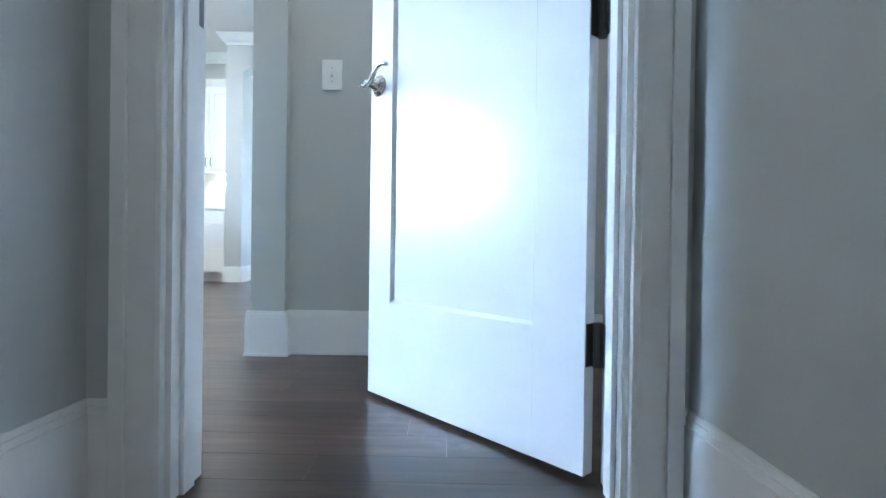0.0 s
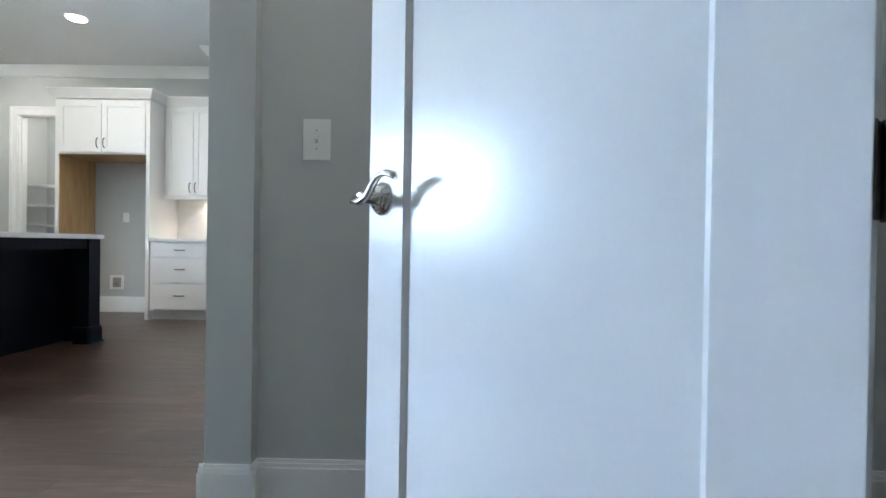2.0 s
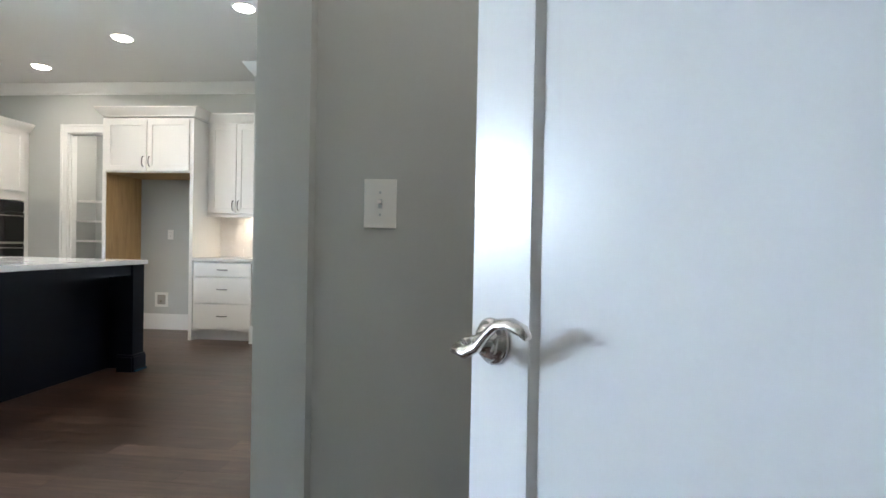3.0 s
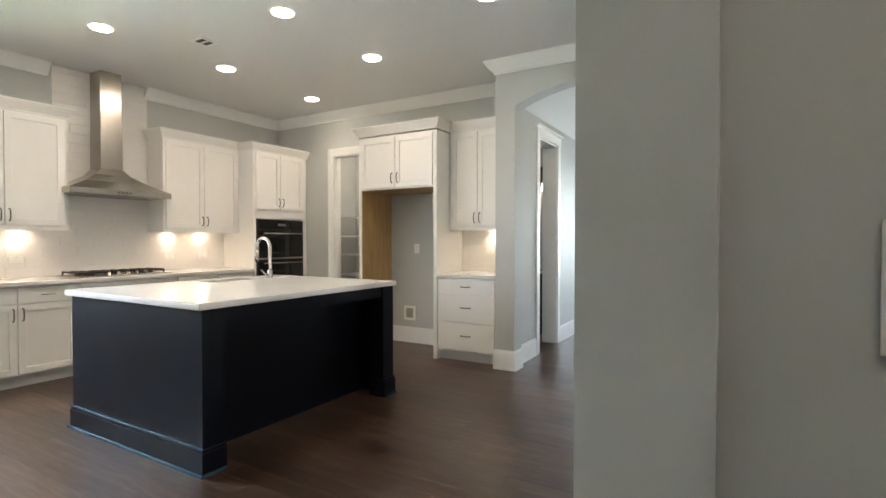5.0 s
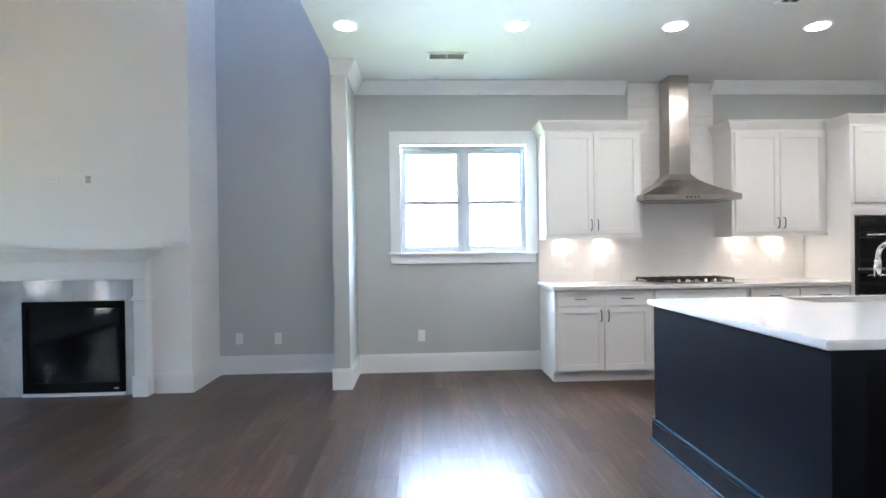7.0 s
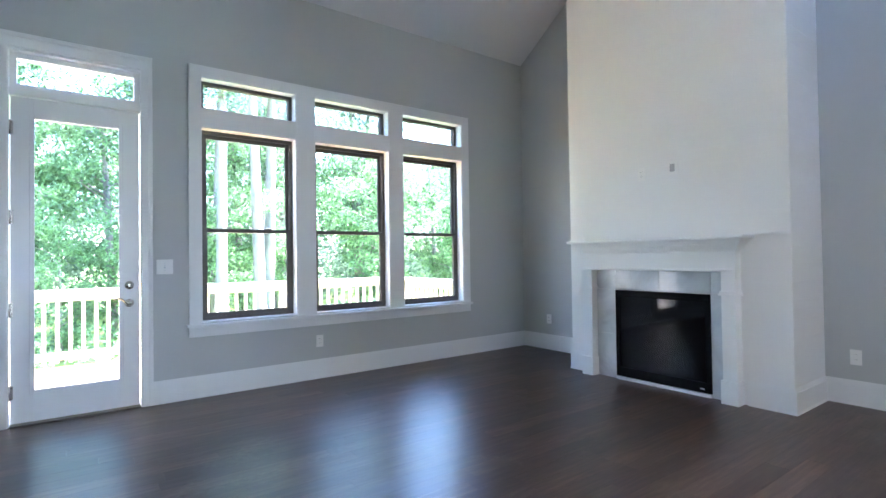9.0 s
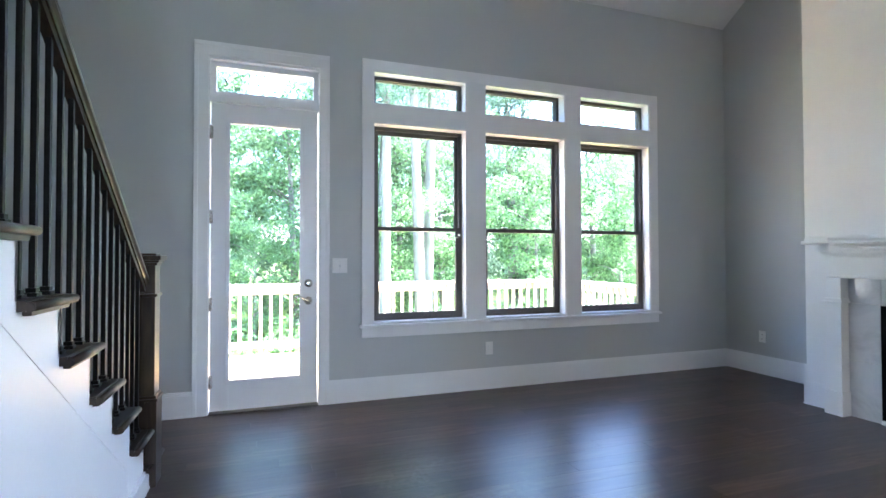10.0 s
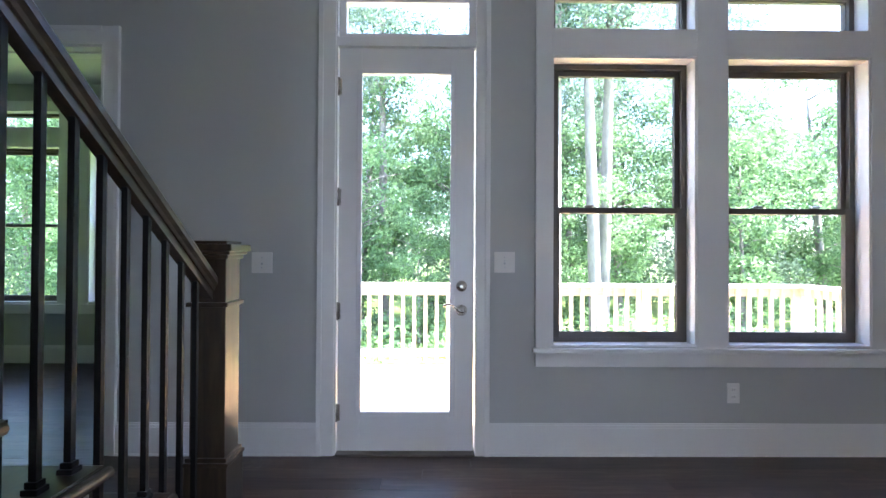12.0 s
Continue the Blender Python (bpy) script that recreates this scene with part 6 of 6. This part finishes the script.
def leaf_cloud(name, centres, radii, per, size, material, seed):
    """Clumps of small bent leaves, as one mesh."""
    rng = np.random.default_rng(seed)
    C = np.repeat(np.asarray(centres, float), per, axis=0)
    Rr = np.repeat(np.asarray(radii, float), per)
    n = len(C)
    d = rng.normal(size=(n, 3))
    d /= np.linalg.norm(d, axis=1)[:, None]
    P = C + d * (Rr * rng.uniform(0.25, 1.0, n) ** 0.6)[:, None] * np.array([1, 1, 0.75])
    a = rng.normal(size=(n, 3))
    a /= np.linalg.norm(a, axis=1)[:, None]
    b_ = np.cross(a, rng.normal(size=(n, 3)))
    b_ /= np.linalg.norm(b_, axis=1)[:, None]
    s = size * rng.uniform(0.6, 1.4, n)[:, None]
    V = np.stack([P - a * s, P + b_ * s * 0.45, P + a * s, P - b_ * s * 0.45], axis=1).reshape(-1, 3)
    F = np.arange(n * 4).reshape(-1, 4)
    me = bpy.data.meshes.new(name)
    me.from_pydata(V.tolist(), [], F.tolist())
    me.materials.append(material)
    return me


def tree(loc, height, trunk_r, crown_lo, crown_r, leaf, material, label, seed, name="tree", per=110, clumps=42):
    rng = np.random.default_rng(seed)
    o = thing(name, loc, label, "tree", "trees behind the house")
    x, y, z = loc
    lean = rng.normal(size=2) * 0.02
    trunk_pts = [(x + lean[0] * h * height, y + lean[1] * h * height, z + h * height) for h in (-0.01, 0.03, 0.2, 0.4, 0.6, 0.8, 1.0)]
    trunk = part("trunk", tube(bmesh.new(), trunk_pts, [trunk_r * k for k in (1.35, 1.05, 0.92, 0.78, 0.6, 0.38, 0.08)], 10), M_BARK, o, "pale sunlit bark")
    cs, rs = [], []
    for k in range(clumps):
        h = crown_lo + (0.98 - crown_lo) * rng.uniform()
        prof = math.sin(math.pi * min(1, 0.12 + 0.88 * (1 - (h - crown_lo) / (1 - crown_lo)) ** 0.8)) * 0.6 + 0.45
        ang = rng.uniform(0, 2 * math.pi)
        rad = crown_r * prof * rng.uniform(0.25, 1.0)
        base = (x + lean[0] * h * height, y + lean[1] * h * height, z + h * height - 0.15 * rad)
        tip = (base[0] + rad * math.cos(ang), base[1] + rad * math.sin(ang), z + h * height + 0.2 * rad)
        cs.append(tip)
        rs.append(crown_r * rng.uniform(0.2, 0.42))
        if k % 3 == 0:
            part("limb", tube(bmesh.new(), [base, tuple((p + q) / 2 + (0.1 if i == 2 else 0) for i, (p, q) in enumerate(zip(base, tip))), tip], [trunk_r * 0.3, trunk_r * 0.2, 0.012], 6), M_BARK, o)
    me = leaf_cloud("crown", cs, rs, per, leaf, material, seed)
    ob = new("crown", me)
    ob.parent = o
    ob.matrix_parent_inverse = Matrix.Translation(-BASE[o.name])
    return o


GZ = -1.2
rng = np.random.default_rng(7)
proto_a = tree((-2.0, -17.5, GZ), 8.8, 0.14, 0.1, 2.6, 0.07, M_LEAF, "leafy green broadleaf tree at the wood's edge", 3, per=300, clumps=52)
proto_b = tree((-4.25, -13.3, GZ), 13.5, 0.16, 0.5, 2.2, 0.06, M_LEAF2, "tall pine with a bare pale trunk", 5, "pine_tree", per=220, clumps=40)
proto_c = tree((1.2, -15.0, GZ), 5.5, 0.08, 0.05, 1.9, 0.07, M_LEAF, "young leafy green tree", 9, "young_tree", per=300, clumps=34)
for k in range(18):
    x = -27 + 2.6 * k + rng.uniform(-1.0, 1.0)
    y = -20.0 + rng.uniform(-3.5, 2.5)
    if abs(x + 2) > 1.0:
        s = rng.uniform(0.8, 1.25)
        t = copy_thing(proto_a, Matrix.Translation((x, y, GZ)) @ Matrix.Rotation(rng.uniform(0, 6.28), 4, "Z"))
        t.scale = (s, s, s)
for k in range(15):
    x, y = ((-5.45, -13.6), (-6.0, -14.8), (-3.3, -17.0))[k] if k < 3 else (-21 + 2.3 * k + rng.uniform(-0.9, 0.9), -17.0 + rng.uniform(-4.5, 2.5))
    if k > 2 and -16.5 < x < -7.5:
        y -= 6.0
    s = rng.uniform(0.85, 1.2)
    t = copy_thing(proto_b, Matrix.Translation((x, y, GZ)) @ Matrix.Rotation(rng.uniform(0, 6.28), 4, "Z"))
    t.scale = (s, s, s)
for k in range(9):
    x = -17 + 3.3 * k + rng.uniform(-1.2, 1.2)
    y = -15.2 + rng.uniform(-1.5, 1.5)
    s = rng.uniform(0.55, 1.05)
    t = copy_thing(proto_c, Matrix.Translation((x, y, GZ)) @ Matrix.Rotation(rng.uniform(0, 6.28), 4, "Z"))
    t.scale = (s, s, s)
cs = [(rng.uniform(-45, 35), rng.uniform(-36, -24), GZ + rng.uniform(0.3, 12.5) * rng.uniform(0.35, 1)) for k in range(950)]
me = leaf_cloud("far_woods", cs, [rng.uniform(0.9, 2.1) for c in cs], 230, 0.12, M_LEAF2, 21)
tagged(new("far_woods", me), "dense green woods beyond the yard", "woods", "", "stuff")
cs = [(rng.uniform(-22, 16), rng.uniform(-15.5, -11.5), GZ + rng.uniform(0.0, 0.7)) for k in range(300)]
me = leaf_cloud("undergrowth", cs, [rng.uniform(0.3, 0.65) for c in cs], 90, 0.07, M_LEAF, 22)
tagged(new("undergrowth", me), "bright green undergrowth along the wood's edge", "undergrowth", "", "stuff")

# ---- small repeated pieces: tiles, boards, planks ----
bs = thing("backsplash", (KW, 4.9, 0.925), "glossy white ceramic tile backsplash", "backsplash")
b = bmesh.new()
bx(b, KW + 0.001, KW + 0.005, 3.445, 6.37, 0.926, 1.403)
bx(b, KW + 0.001, KW + 0.005, 4.432, 5.368, 1.403, CEIL - 0.003)
part("grout", b, M_GROUT, bs)
TH, TW = 0.0985, 0.298


def tiles(owner, u0, u1, z0, z1, off, spot):
    made = {}
    z, row = z0, 0
    while z < z1 - 0.01:
        h = min(TH, z1 - z)
        u = u0 - (TW / 2 if (row + off) % 2 else 0)
        while u < u1 - 0.004:
            p, q = max(u, u0), min(u + TW, u1)
            if q - p > 0.012:
                key = (round(q - p, 4), round(h, 4))
                if key not in made:
                    made[key] = mesh_of("tile", spot(None, 0, q - p - 0.0013, 0, h - 0.0013), M_TILE)
                ob = new("tile", made[key])
                ob.parent = owner
                ob.matrix_parent_inverse = Matrix.Translation(-BASE[owner.name])
                ob.location = spot(ob, p, q, z, z + h)
            u += TW
        z += TH
        row += 1


def west_spot(ob, a, b_, c, d):
    if ob is None:
        return bx(bmesh.new(), 0, 0.007, 0, b_, 0, d, 0.0008)
    return (KW + 0.005, a, c)


def north_spot(ob, a, b_, c, d):
    if ob is None:
        return bx(bmesh.new(), 0, b_, -0.007, 0, 0, d, 0.0008)
    return (a, NK - 0.005, c)


tiles(bs, 3.446, 6.37, 0.926, 1.403, 0, west_spot)
tiles(bs, 4.433, 5.367, 1.405, CEIL - 0.004, 1, west_spot)
bs2 = thing("backsplash", (-2.38, NK, 0.925), "glossy white ceramic tile backsplash over the drawers", "backsplash")
part("grout", box(-2.718, -2.01, NK - 0.005, NK - 0.001, 0.926, 1.418), M_GROUT, bs2)
tiles(bs2, -2.718, -2.011, 0.926, 1.418, 0, north_spot)

# shiplap boards on the chimney breast
fm = mesh_of("board", box(0, 0.014, 0, FYB - FYA, 0, 0.1396, 0.0004), M_SHIP)
sm = mesh_of("board", box(0, FX1 - LW - 0.014, 0, 0.014, 0, 0.1392, 0.0005), M_SHIP)
for k in range(40):
    z = 0.14 * k
    for me, at in ((fm, (FX1 - 0.014, FYA, z)), (sm, (LW, FYB - 0.014, z)), (sm, (LW, FYA, z))):
        ob = new("board", me)
        ob.parent = ch
        ob.location = at

# floor planks
PW = 0.127
lens = [0.61, 0.76, 0.91, 1.07, 1.22, 1.37, 1.52]


def plank_geo(l, w):
    c, e = 0.0003, 0.00015
    V = []
    for (x0, x1, y0, y1, z) in ((e, l - e, e, w - e, -0.017), (e, l - e, e, w - e, -0.001), (c + e, l - c - e, c + e, w - c - e, 0.0)):
        V += [(x0, y0, z), (x1, y0, z), (x1, y1, z), (x0, y1, z)]
    F = [(8, 9, 10, 11)]
    for k in range(4):
        F += [(k, (k + 1) % 4, 4 + (k + 1) % 4, 4 + k), (4 + k, 4 + (k + 1) % 4, 8 + (k + 1) % 4, 8 + k)]
    return V, F


pm = {}
for l in lens:
    V, F = plank_geo(l, PW)
    me = bpy.data.meshes.new("plank")
    me.from_pydata(V, [], F)
    me.materials.append(M_PLANK)
    pm[l] = me
farV, farF = [], []
rng = np.random.default_rng(11)
y = -5.95
while y < 12.04:
    x0, x1 = (-6.1, 3.5) if y < 7.35 else (-5.6, 1.4)
    if y < -3.5:
        x0, x1 = 0.0, 4.3
    runs = [(x0, x1)]
    if HY0_ - 0.01 < y < HY1_ - 0.01:
        runs = [(x0, HX0 - 0.001), (HX1 + 0.001, x1)]
    for x, x1, first in [(p, q, True) for p, q in runs]:
        while x < x1 - 0.002:
            l = lens[rng.integers(len(lens))]
            if first:
                l, first = l * rng.uniform(0.3, 1.0), False
            l = min(l, x1 - x)
            if l in pm and -4.6 < x and x + l < 1.2 and -2.5 < y < 3.9:
                ob = new("plank", pm[l])
                ob.parent = floor
                ob.location = (x, y, 0)
            else:
                V, F = plank_geo(l, PW)
                n = len(farV)
                farV += [(a + x, b + y, c) for a, b, c in V]
                farF += [tuple(i + n for i in f) for f in F]
            x += l
    y += PW
me = bpy.data.meshes.new("planks")
me.from_pydata(farV, [], farF)
me.materials.append(M_PLANK_FAR)
ob = new("planks", me)
ob.parent = floor
tagged(ob, "dark walnut-stained hardwood planks", "", "", "stuff")
